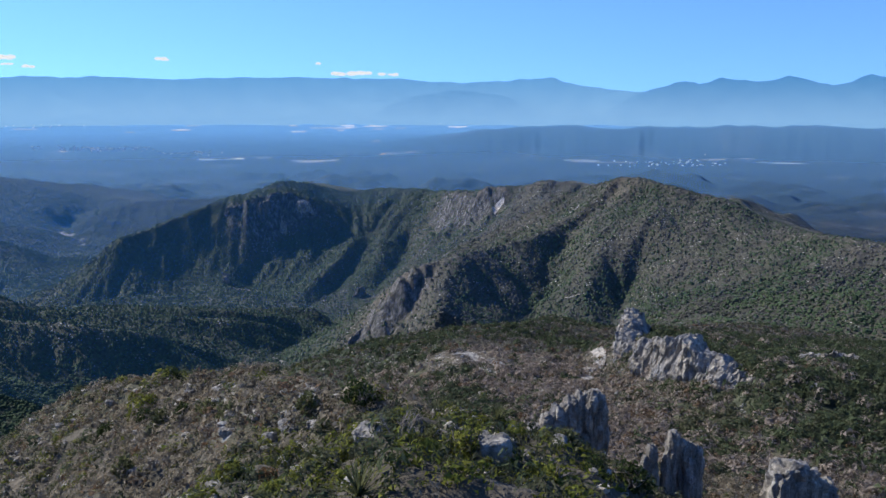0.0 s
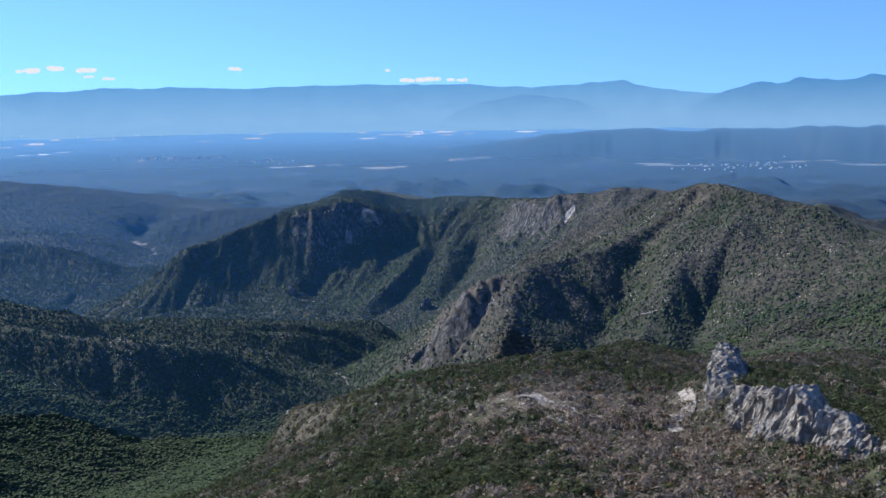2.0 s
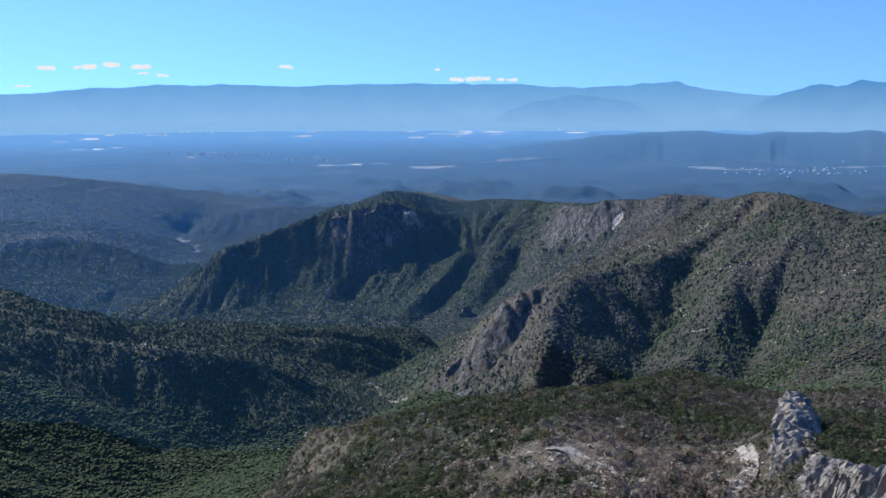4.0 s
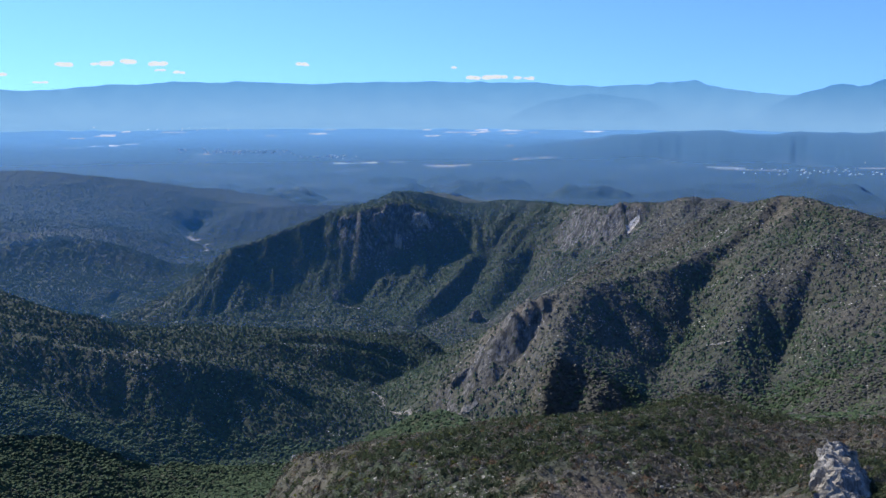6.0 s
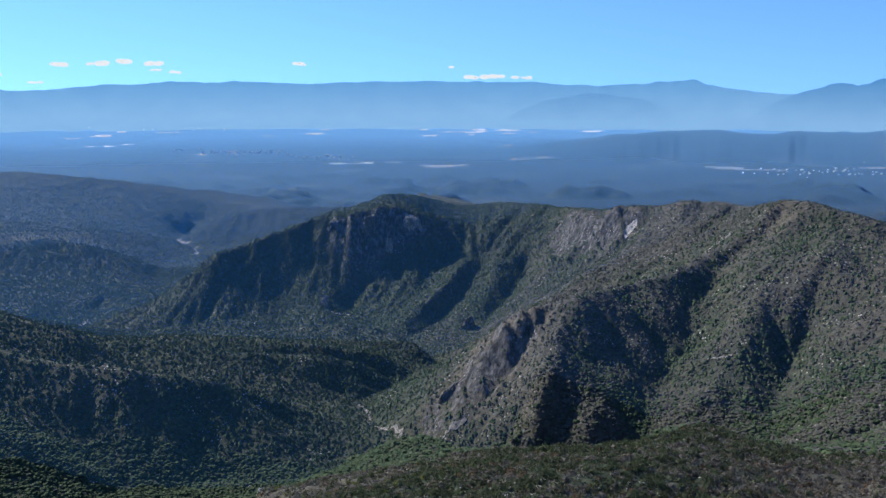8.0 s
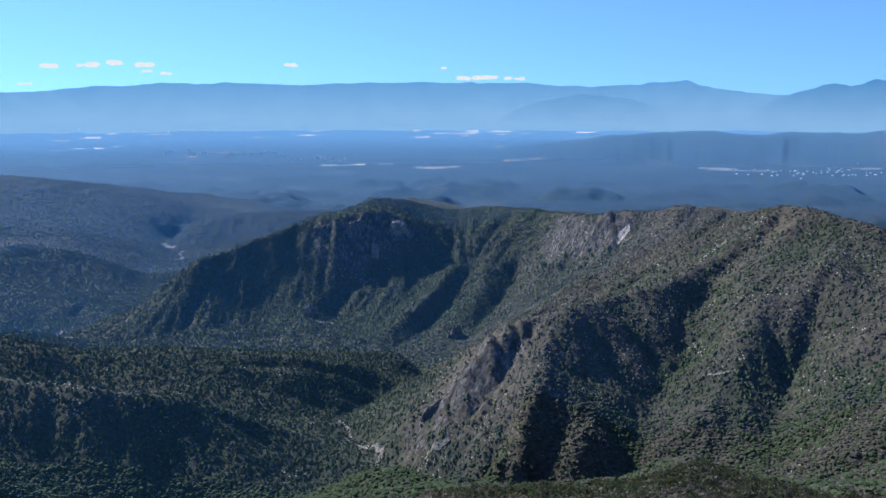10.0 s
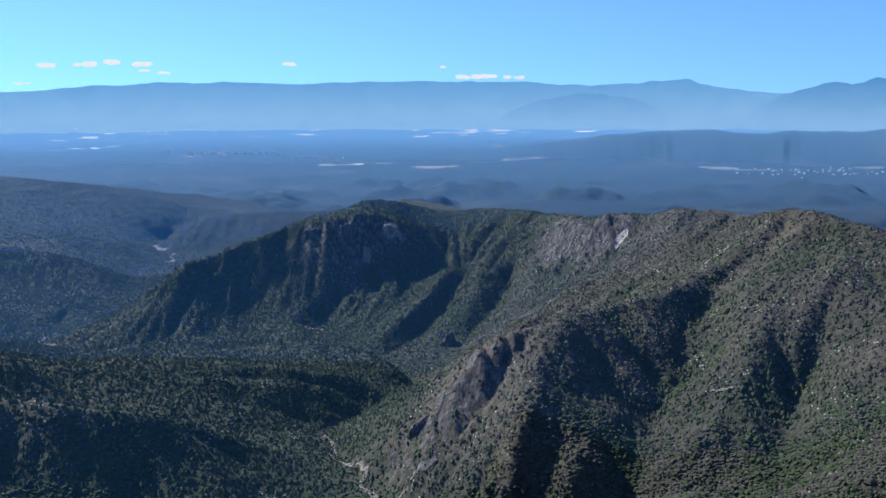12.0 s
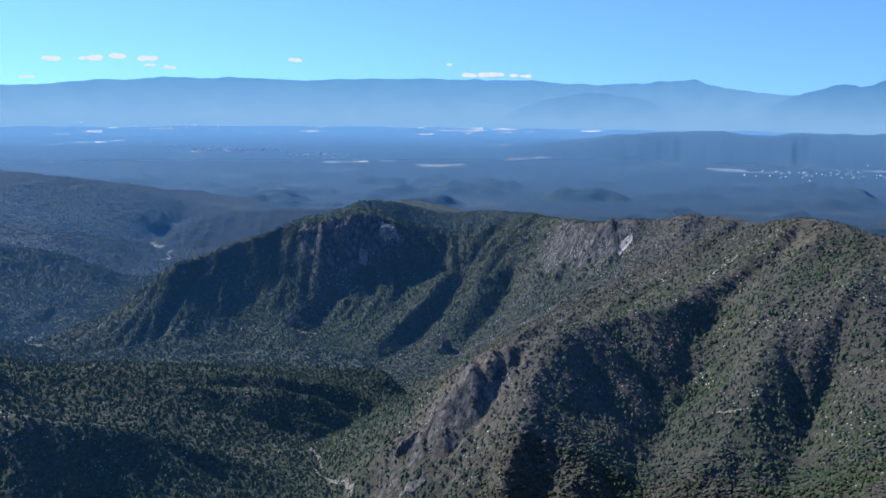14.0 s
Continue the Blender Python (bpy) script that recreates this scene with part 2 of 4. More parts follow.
# the long spur with its columned toe, and the ribs east of it
LINES.append(((191, 492, 185), (173, 480, 177), (155, 472, 168.5), (134, 440, 165), (118, 420, 161.5), (104, 420, 158.5), (88, 418, 156), (78, 408, 156), (68, 400, 155.5), (58, 396, 154), (45, 396, 150), (38, 398, 147)))
LINES.append(((38, 398, 147), (33, 402, 142), (23, 412, 130.5), (11, 422, 118.5), (-2, 430, 108.5), (-15, 436, 100.5), (-26, 440, 93.5), (-37, 447, 86)))
LINES.append(((38, 388, 142.5), (29, 386, 136), (20, 388, 124), (11, 392, 114.5), (-1, 398, 106)))
LINES.append(((35, 380, 131.5), (26, 376, 119.5), (13, 376, 110.5), (0, 378, 102.5)))
LINES.append(((66, 390, 156), (56, 375, 147.5), (46, 355, 139.5), (39, 338, 132), (33, 322, 126)))
LINES.append(((160, 440, 174), (137, 388, 158.5), (126, 365, 148.5), (117, 350, 136.5), (104, 330, 126.5)))
LINES.append(((190, 420, 182.5), (174, 385, 175), (168, 372, 165)))
LINES.append(((191, 372, 170), (176, 350, 155.5), (154, 324, 143), (137, 306, 132.5)))
# gullies east of the long spur
LINES.append(((149, 440, 162.5), (126, 405, 147), (112, 388, 135.5), (97, 364, 125.5), (82, 338, 121), (70, 300, 104)))
LINES.append(((95, 392, 144.5), (80, 368, 135), (68, 342, 129), (61, 322, 124.5)))
LINES.append(((195, 395, 176), (180, 372, 167.5), (171, 364, 160), (158, 360, 148), (147, 355, 138.5), (140, 342, 129.5), (128, 326, 125), (112, 272, 121)))
# the foot of the ridge
LINES.append(((-252, 668, 68.5), (-224, 658, 74), (-188, 660, 74), (-151, 656, 76), (-115, 652, 78), (-88, 640, 82), (-70, 655, 80), (-54, 638, 78.5), (-43, 602, 79), (-27, 585, 77.5)))
# the valley floor and the stream in the west
LINES.append(((-62, 616, 72), (-110, 634, 70), (-180, 640, 67), (-240, 660, 63), (-262, 684, 62.5), (-289, 704, 61), (-300, 760, 62), (-288, 850, 66), (-281, 878, 67.5), (-298, 940, 65), (-313, 1003, 62), (-300, 1080, 57), (-320, 1135, 55), (-362, 1200, 54), (-375, 1300, 52)))
LINES.append(((-250, 760, 64), (-215, 850, 66), (-180, 960, 64), (-200, 1080, 58), (-250, 1160, 57)))
LINES.append(((-130, 820, 72), (-60, 880, 80), (0, 1000, 66), (60, 1020, 60)))
# hills on its western side
LINES.append(((-640, 940, 122), (-560, 915, 114), (-480, 905, 108), (-409, 905, 103), (-382, 905, 98), (-353, 900, 95), (-322, 890, 85.5), (-305, 885, 77.5), (-286, 880, 69)))
LINES.append(((-378, 835, 73), (-327, 835, 70), (-283, 825, 69)))
LINES.append(((-356, 790, 72), (-313, 780, 72), (-276, 770, 72.5), (-253, 762, 72.5)))
LINES.append(((-330, 735, 61), (-310, 722, 62.5), (-282, 728, 63.5)))
LINES.append(((-396, 875, 88), (-363, 872, 83), (-330, 868, 77)))
LINES.append(((-700, 760, 112), (-520, 770, 92), (-430, 785, 80), (-390, 790, 75)))
LINES.append(((-640, 850, 104), (-500, 850, 90), (-430, 845, 79), (-378, 835, 73)))
LINES.append(((-640, 640, 112), (-480, 660, 90), (-380, 690, 74), (-330, 715, 64)))
# the long flat range behind, and the green spur in front of it
LINES.append(((-940, 1340, 146), (-840, 1355, 142), (-740, 1372, 139), (-642, 1385, 137), (-593, 1390, 131.5), (-513, 1402, 123), (-461, 1425, 113), (-409, 1455, 102), (-374, 1490, 97.5), (-354, 1502, 90), (-310, 1535, 82.5), (-258, 1560, 66)))
LINES.append(((-593, 1390, 131.5), (-554, 1325, 107), (-491, 1250, 85.5)))
LINES.append(((-508, 1400, 120), (-461, 1350, 100), (-401, 1290, 80)))
LINES.append(((-408, 1450, 101), (-368, 1400, 86), (-336, 1345, 73)))
LINES.append(((-539, 1370, 112.5), (-488, 1290, 93)))
LINES.append(((-443, 1395, 104), (-382, 1320, 83)))
LINES.append(((-602, 1300, 110), (-544, 1240, 97)))
LINES.append(((-800, 1360, 140), (-720, 1290, 112), (-640, 1210, 98)))
LINES.append(((-900, 1200, 112), (-760, 1150, 104), (-600, 1120, 98)))
LINES.append(((-506, 1100, 96), (-479, 1160, 86), (-436, 1235, 76), (-385, 1290, 69), (-350, 1335, 66)))
LINES.append(((-436, 960, 104.5), (-402, 1000, 95.5), (-372, 1100, 80)))
LINES.append(((-334, 1180, 65), (-316, 1215, 78), (-290, 1235, 89.5), (-256, 1250, 94), (-219, 1262, 95.5), (-168, 1285, 92.5), (-107, 1310, 92.5)))
LINES.append(((-300, 1160, 57), (-240, 1140, 58), (-150, 1150, 58), (-60, 1170, 58)))
# wooded hills west of the creek
LINES.append(((-330, 400, 160), (-192, 374, 137.5), (-167, 374, 132.5), (-155, 376, 131), (-138, 376, 129), (-126, 375, 125.5), (-102, 382, 120), (-88, 390, 114), (-78, 398, 105.5), (-65, 408, 95.5), (-52, 415, 86.5)))
LINES.append(((-300, 490, 144), (-234, 458, 133.5), (-213, 456, 130), (-191, 452, 124.5), (-179, 450, 119), (-171, 448, 114.5)))
LINES.append(((-203, 485, 116), (-165, 475, 113), (-121, 476, 107), (-105, 478, 105), (-78, 484, 102), (-46, 496, 94.5), (-32, 503, 84)))
LINES.append(((-188, 515, 101.5), (-157, 512, 105.5), (-127, 515, 105.5), (-96, 512, 103), (-65, 506, 100), (-36, 515, 94.5), (-23, 520, 90), (-18, 524, 83)))
LINES.append(((-192, 560, 91), (-140, 555, 96), (-103, 582, 93.5), (-72, 587, 95.5), (-43, 577, 93), (-15, 560, 89), (-4, 550, 85.5)))
LINES.append(((-191, 590, 89), (-161, 600, 93.5), (-137, 606, 93.5), (-111, 602, 89.5), (-89, 598, 87)))
LINES.append(((-197, 374, 134), (-205, 330, 138), (-215, 270, 142), (-225, 200, 146), (-230, 100, 150)))
LINES.append(((-205, 330, 138), (-165, 318, 120), (-130, 302, 106), (-112, 292, 96)))
LINES.append(((-215, 270, 142), (-175, 255, 123), (-145, 232, 110), (-132, 222, 106)))
# the creek and the dells that feed it
LINES.append(((230, 190, 148), (160, 240, 146), (112, 272, 121), (70, 300, 104), (20, 340, 93), (-8, 372, 88), (-27, 412, 84.5), (-42, 458, 81), (-29, 488, 80), (-14, 515, 79), (1, 542, 78), (-8, 570, 77), (-27, 592, 76), (-50, 610, 73), (-62, 616, 72)))
LINES.append(((20, 525, 90), (-12, 518, 79)))
LINES.append(((80, 495, 110), (50, 510, 98), (20, 525, 90)))
LINES.append(((5, 560, 80), (0, 550, 78)))
LINES.append(((-270, 425, 128), (-190, 418, 112), (-140, 420, 103), (-95, 424, 93), (-62, 432, 86), (-38, 448, 82)))
LINES.append(((-230, 480, 116), (-185, 464, 109), (-140, 440, 101), (-110, 428, 96)))
LINES.append(((-190, 500, 101), (-130, 496, 100), (-85, 498, 95), (-45, 506, 88), (-22, 508, 80.5)))
LINES.append(((-190, 540, 92), (-130, 536, 95), (-80, 546, 91), (-35, 541, 85), (-8, 530, 79)))
LINES.append(((-190, 574, 86), (-130, 580, 88), (-95, 592, 84), (-62, 606, 75)))
LINES.append(((-100, 308, 92), (-70, 334, 89.5), (-45, 356, 88), (-24, 376, 87)))
LINES.append(((-125, 318, 96.5), (-100, 330, 92.5), (-80, 344, 90)))
LINES.append(((-180, 356, 122), (-145, 346, 109), (-115, 330, 97), (-98, 316, 92)))
LINES.append(((-195, 298, 126), (-155, 282, 109), (-125, 268, 100)))
LINES.append(((-125, 150, 118), (-122, 200, 108), (-122, 255, 100), (-100, 308, 92)))
LINES.append(((-160, -200, 165), (-120, -60, 152), (-112, 60, 132), (-125, 150, 118)))
# the hill over which the flight begins
LINES.append(((-70, -330, 232), (-40, -120, 236), (-20, -70, 231), (-14, -47, 229), (-23, -25, 223), (-34, -9, 217.5), (-50, 12, 205), (-66, 40, 184)))
LINES.append(((-14, -47, 228.5), (0, -20, 211.5), (5, -6, 204.5), (9, 8, 200.5), (8, 54, 190), (10, 78, 188), (12, 113, 185), (22, 150, 178), (48, 170, 174), (66, 208, 166), (72, 238, 154)))
LINES.append(((12, 113, 185), (-12, 155, 172), (-26, 168, 164), (-42, 225, 138), (-50, 270, 118), (-52, 315, 99)))
LINES.append(((22, 150, 178), (8, 200, 160), (-8, 262, 140), (-12, 310, 116)))
LINES.append(((330, 20, 165), (200, 60, 178), (120, 20, 192), (70, 52, 195.5), (52, 38, 199), (49, 60, 196), (48, 80, 192), (53, 108, 189), (75, 135, 178), (98, 160, 173), (122, 180, 168), (136, 250, 153)))
LINES.append(((20, -60, 209), (33, 8, 197), (34, 60, 188), (37, 80, 185), (42, 108, 181), (62, 150, 172.5), (84, 172, 168.5), (95, 225, 152), (112, 272, 121)))
LINES.append(((-14, 120, 173), (-40, 170, 150), (-62, 230, 114), (-70, 300, 95)))
LINES.append(((60, 230, 152), (30, 262, 128), (10, 320, 100)))
LINES.append(((120, -200, 205), (150, -60, 190), (260, 20, 160)))
LINES.append(((-14, -47, 228.5), (20, -60, 209)))


def hashed(i, j, seed):
    h = np.sin(i * 127.1 + j * 311.7 + seed * 74.7) * 43758.5453
    return h - np.floor(h)


def lattice(x, y, seed=0):
    """Smooth value noise, -1 to 1."""
    i, j = np.floor(x), np.floor(y)
    u, v = x - i, y - j
    u, v = u * u * u * (u * (6 * u - 15) + 10), v * v * v * (v * (6 * v - 15) + 10)
    a, b = hashed(i, j, seed), hashed(i + 1, j, seed)
    c, d = hashed(i, j + 1, seed), hashed(i + 1, j + 1, seed)
    return 2 * (a + (b - a) * u + (c - a) * v + (a - b - c + d) * u * v) - 1


def rough(x, y, octaves, seed=0):
    total, size = np.zeros(x.shape), 1.0
    for k in range(octaves):
        total += size * lattice(x * 2 ** k + 17.3 * k, y * 2 ** k - 9.1 * k, seed + k)
        size *= 0.5
    return total


def step(a, b, v):
    s = np.clip((v - a) / (b - a), 0, 1)
    return s * s * (3 - 2 * s)


EYE_LEVEL = 240.0


def plain(x, y):
    """The wide plain, bent upwards far off to fit the horizon in the camera's view, with its low hills and the long
    mesa.
    """
    r = np.hypot(x, y)
    fall = np.where(r < 2000, 222 / np.maximum(r, 900), 0.111 - (r - 2000) / 2750 * 0.0965)
    z = EYE_LEVEL - np.minimum(r, 4950) * fall
    z = np.where(r < 2000, 18, z) + 42 * step(2300, 900, r)
    turn = np.degrees(np.arctan2(x, y))
    # low rounded hills
    lumps = np.maximum(0, rough(x / 170, y / 120, 4, 31) - 0.3)
    z = z + 32 * lumps * step(1500, 1800, r) * step(3100, 2600, r)
    # long fluted mesa in the east
    rim = 3620 + 70 * lattice(turn / 4, turn * 0, 5)
    tall = (84 + 9 * rough(turn / 2.5, turn * 0, 4, 9)) * step(2.5, 15, turn) * step(62, 52, turn)
    flute = abs(lattice(turn * 0.9, r / 900, 7)) + 0.3 * abs(lattice(turn * 1.9, r / 700, 8))
    climb = np.clip((r - rim + 280) / 280, 0, 1)
    z = z + tall * np.clip(climb ** 1.2 - 0.22 * flute * climb * (1 - climb) * 2, 0, 1) * step(rim + 620, rim + 60, r)
    z = z + 5.0 * rough(x / 70, y / 70, 4, 45) * step(1000, 1200, r) * step(2000, 1600, r) + 2.0 * rough(x / 120, y / 90, 3, 47) * step(1700, 2200, r)
    return z


def patch(x, y, places):
    """Overlapping soft ovals: the sum of (east, north, half width, half depth, weight)."""
    total = np.zeros(x.shape)
    for cx, cy, wide, deep, weight in places:
        total += weight * np.exp(-(((x - cx) / wide) ** 2 + ((y - cy) / deep) ** 2))
    return total


def rocky(x, y):
    """Where bare crags stand: under the peak, round the landslip, at the toe of the long spur."""
    return np.clip(patch(x, y, ((-50, 735, 46, 13, 1.1), (-68, 690, 20, 26, 0.8), (-42, 700, 10, 22, 0.6), (104, 650, 32, 50, 0.9), (122, 596, 16, 14, 0.8), (28, 386, 28, 16, 1.2), (8, 388, 16, 12, 0.7), (22, 612, 12, 14, 0.7), (-44, 224, 6, 9, 0.4))), 0, 1)


CELL, WEST, SOUTH, COLUMNS_, ROWS_ = 2.5, -960.0, -340.0, 624, 792


def lie_of_the_land():
    """The land between the lines: every line keeps its level, and the slopes hang evenly from one to the next."""
    samples = []
    for line in LINES:
        line = np.array(line, float)
        at = np.concatenate([[0], np.cumsum(np.hypot(*np.diff(line[:, :2], axis=0).T))])
        s = np.arange(0, at[-1] + 0.6, 0.6)
        samples.append(np.stack([np.interp(s, at, line[:, k]) for k in range(3)], -1))
    samples = np.concatenate(samples)
    z = None
    for coarse, rounds in ((16, 300), (8, 200), (4, 160), (2, 140), (1, 120)):
        cell = CELL * coarse
        cols_, rows_ = COLUMNS_ // coarse, ROWS_ // coarse
        gx_, gy_ = np.meshgrid(WEST + cell * (np.arange(cols_) + 0.5), SOUTH + cell * (np.arange(rows_) + 0.5))
        if z is None:
            z = plain(gx_, gy_) * 0 + 90.0
        else:
            z = np.repeat(np.repeat(z, 2, 0), 2, 1)
            z = np.pad(z, ((0, rows_ - z.shape[0]), (0, cols_ - z.shape[1])), "edge")
        i = np.clip(((samples[:, 0] - WEST) / cell).astype(int), 0, cols_ - 1)
        j = np.clip(((samples[:, 1] - SOUTH) / cell).astype(int), 0, rows_ - 1)
        total, count = np.zeros(z.shape), np.zeros(z.shape)
        np.add.at(total, (j, i), samples[:, 2])
        np.add.at(count, (j, i), 1)
        fixed = count > 0
        level = np.where(fixed, total / np.maximum(count, 1), 0)
        edge = plain(gx_, gy_)
        fixed[0], fixed[-1], fixed[:, 0], fixed[:, -1] = True, True, True, True
        level[0], level[-1], level[:, 0], level[:, -1] = edge[0], edge[-1], edge[:, 0], edge[:, -1]
        for _ in range(rounds):
            z = np.where(fixed, level, z)
            z[1:-1, 1:-1] = 0.25 * (z[:-2, 1:-1] + z[2:, 1:-1] + z[1:-1, :-2] + z[1:-1, 2:])
        z = np.where(fixed, level, z)
    return softened(z, 2)


def softened(z, rounds):
    for _ in range(rounds):
        p = np.pad(z, 1, "edge")
        z = 0.25 * p[1:-1, 1:-1] + 0.125 * (p[:-2, 1:-1] + p[2:, 1:-1] + p[1:-1, :-2] + p[1:-1, 2:]) + 0.0625 * (p[:-2, :-2] + p[:-2, 2:] + p[2:, :-2] + p[2:, 2:])
    return z


def sampled(values, x, y):
    """Values of the land's lattice at plan places, evenly between its cells."""
    u = np.clip((x - WEST) / CELL - 0.5, 0, COLUMNS_ - 1.001)
    v = np.clip((y - SOUTH) / CELL - 0.5, 0, ROWS_ - 1.001)
    i, j = u.astype(int), v.astype(int)
    u, v = u - i, v - j
    return (values[j, i] * (1 - u) + values[j, i + 1] * u) * (1 - v) + (values[j + 1, i] * (1 - u) + values[j + 1, i + 1] * u) * v


def runnels(z, seed, blur, reach_):
    """Furrows that run straight down the slopes, -1 to 1."""
    rng = np.random.default_rng(seed)
    furrow = softened(rng.normal(size=z.shape), blur)
    furrow /= furrow.std()
    slope_y, slope_x = np.gradient(softened(z, 6), CELL)
    steep_ = np.hypot(slope_x, slope_y) + 1e-6
    fx, fy = slope_x / steep_, slope_y / steep_
    gx_, gy_ = np.meshgrid(WEST + CELL * (np.arange(COLUMNS_) + 0.5), SOUTH + CELL * (np.arange(ROWS_) + 0.5))
    total = furrow.copy()
    for way in (1, -1):
        px, py = gx_.copy(), gy_.copy()
        for _ in range(reach_):
            px, py = px + way * CELL * sampled(fx, px, py), py + way * CELL * sampled(fy, px, py)
            total += sampled(furrow, px, py)
    total /= total.std()
    return np.clip(total, -2.2, 2.2) * step(0.08, 0.45, steep_)


LAND = lie_of_the_land()
SLOPE = np.hypot(*np.gradient(softened(LAND, 3), CELL))
FURROWS = runnels(LAND, 5, 2, 9) * np.minimum(1.5 * SLOPE, 1.3) + runnels(LAND, 6, 0, 6) * np.minimum(0.8 * SLOPE, 0.7)
STRIPES = runnels(LAND, 8, 10, 22)
FURROWS = FURROWS + STRIPES * np.minimum(1.5 * SLOPE, 1.2)
# how high a place stands over its surroundings: crests and ribs above nought, gullies below
STANDING = softened(LAND + FURROWS, 1) - softened(LAND + FURROWS, 40)


def height(x, y):
    """The level of the ground at plan places x, y (arrays)."""
    r = np.hypot(x, y)
    near = step(330, 190, np.hypot(x, y + 60))
    wx = x + (2.2 * lattice(x / 31, y / 31, 1) + 0.9 * lattice(x / 9, y / 9, 2)) * (1 - 0.7 * near)
    wy = y + (2.2 * lattice(x / 33, y / 33, 3) + 0.9 * lattice(x / 10, y / 10, 4)) * (1 - 0.7 * near)
    crag = rocky(x, y)
    z = sampled(LAND, wx, wy) + sampled(FURROWS, wx, wy) * (1 - 0.55 * near)
    z = z + crag * step(0.3, 0.8, sampled(SLOPE, wx, wy)) * (3.4 * abs(lattice(wx / 4.4, wy / 30, 15)) + 1.8 * abs(lattice(wx / 1.9 + 7, wy / 16, 16)) + 0.8 * rough(wx / 6, wy / 6, 2, 17) - 0.8)
    z = z + 0.9 * rough(x / 23, y / 23, 4, 11) * (1 - 0.4 * near) + (0.35 + 0.25 * near) * rough(x / 3.1, y / 3.1, 3, 21)
    inside = step(WEST + 10, WEST + 120, x) * step(WEST + CELL * COLUMNS_ - 10, WEST + CELL * COLUMNS_ - 120, x) * step(SOUTH + 5, SOUTH + 60, y) * step(SOUTH + CELL * ROWS_ - 5, SOUTH + CELL * ROWS_ - 70, y)
    return z * inside + plain(x, y) * (1 - inside)


# ---- the land ----
def sheet(name, verts, faces, mat=None, smooth=False, parent=None):
    """A mesh object from arrays of corners and of faces, all with the same number of corners."""
    verts, faces = np.asarray(verts, float).reshape(-1, 3), np.asarray(faces, int)
    me = bpy.data.meshes.new(name)
    k = faces.shape[1]
    me.vertices.add(len(verts))
    me.vertices.foreach_set("co", verts.ravel())
    me.loops.add(faces.size)
    me.loops.foreach_set("vertex_index", faces.ravel())
    me.polygons.add(len(faces))
    me.polygons.foreach_set("loop_start", np.arange(0, faces.size, k))
    me.polygons.foreach_set("loop_total", np.full(len(faces), k))
    me.polygons.foreach_set("use_smooth", np.full(len(faces), smooth))
    me.update(calc_edges=True)
    if mat:
        me.materials.append(mat)
    ob = new(name, me)
    if parent:
        ob.parent = parent
    return ob


def lattice_faces(rows, cols, closed=False):
    i, j = np.meshgrid(np.arange(rows - 1), np.arange(cols if closed else cols - 1), indexing="ij")
    k = (j + 1) % cols
    return np.stack([i * cols + j, i * cols + k, (i + 1) * cols + k, (i + 1) * cols + j], -1).reshape(-1, 4)


GREEN = ((-10, 130, 16, 50, 0.5), (50, 215, 45, 25, 0.6), (85, 50, 32, 55, 0.6), (60, 185, 30, 25, 0.3), (85, 350, 26, 34, 0.5), (120, 300, 34, 30, 0.5), (60, 640, 60, 60, 0.3), (-90, 690, 90, 50, 0.25))
BARE = ((-34, 210, 18, 60, -0.15), (129, 590, 7, 7, -0.9), (106, 648, 16, 12, -0.3), (-40, 748, 26, 8, -0.3), (30, 396, 24, 9, -0.35), (32, 66, 7, 10, -0.8), (26, 95, 16, 36, -0.15), (150, 455, 60, 40, -0.25), (200, 380, 50, 60, -0.2), (12, 400, 40, 22, -0.2), (70, 420, 30, 18, -0.2))


def woods(x, y, z):
    """How thickly the ground is wooded, 0 to 1."""
    mottle = rough(x / 34, y / 34, 4, 41)
    high = sampled(STANDING, x, y)
    slopes = 0.93 + 0.18 * mottle - 0.25 * step(3, 9, high) * step(20, 60, x)
    near = 0.80 + 0.5 * mottle - 0.1 * step(30, -10, y)
    close = step(290, 250, y) * step(-75, -55, x)
    return np.clip(slopes * (1 - close) + near * close + patch(x, y, GREEN + BARE), 0.03, 1)


def dryness(x, y):
    """The ribs and upper slopes of the east carry grey, half leafless scrub; the gullies and the west green woods."""
    high = sampled(STANDING, x, y)
    east = step(-30, 60, x + 0.15 * (y - 400)) * step(700, 560, y)
    dry = east * (0.40 + 0.42 * step(-4, 5, high) + 0.15 * step(150, 180, sampled(LAND, x, y)))
    dry = dry + 0.28 * east * sampled(STRIPES, x, y)
    return np.clip(dry + 0.15 * step(2, 8, high) + 0.22 * rough(x / 40, y / 40, 3, 77) * step(-40, 20, x), 0.03, 0.92)


HUB = (-20.0, -112.0)
turns = np.concatenate([np.linspace(-38, 40, 600), np.linspace(40, 322, 54)[1:-1]])
reach = [0.5, 10, 22, 34]
while reach[-1] < 4960:
    r_ = reach[-1]
    reach.append(r_ + (0.6 + 0.0030 * max(r_ - 60, 0) if r_ < 420 else 1.7 if r_ < 960 else 4.0 if r_ < 1650 else 4.0 + 0.02 * (r_ - 1650)))
reach = np.array(reach)
rr, aa = np.meshgrid(reach, np.radians(turns), indexing="ij")
gx, gy = HUB[0] + rr * np.sin(aa), HUB[1] + rr * np.cos(aa)
gz = height(gx, gy)
cols = len(turns)
ground = sheet("ground", np.stack([gx, gy, gz], -1), lattice_faces(len(reach), cols, True)[:, ::-1], GROUND, True)
ground.data.materials.append(PLAIN)
ring = np.repeat((reach[:-1] > 1090), cols)
ground.data.polygons.foreach_set("material_index", ring.astype(int))
drop_r = np.gradient(gz, axis=0) / np.gradient(rr, axis=0)
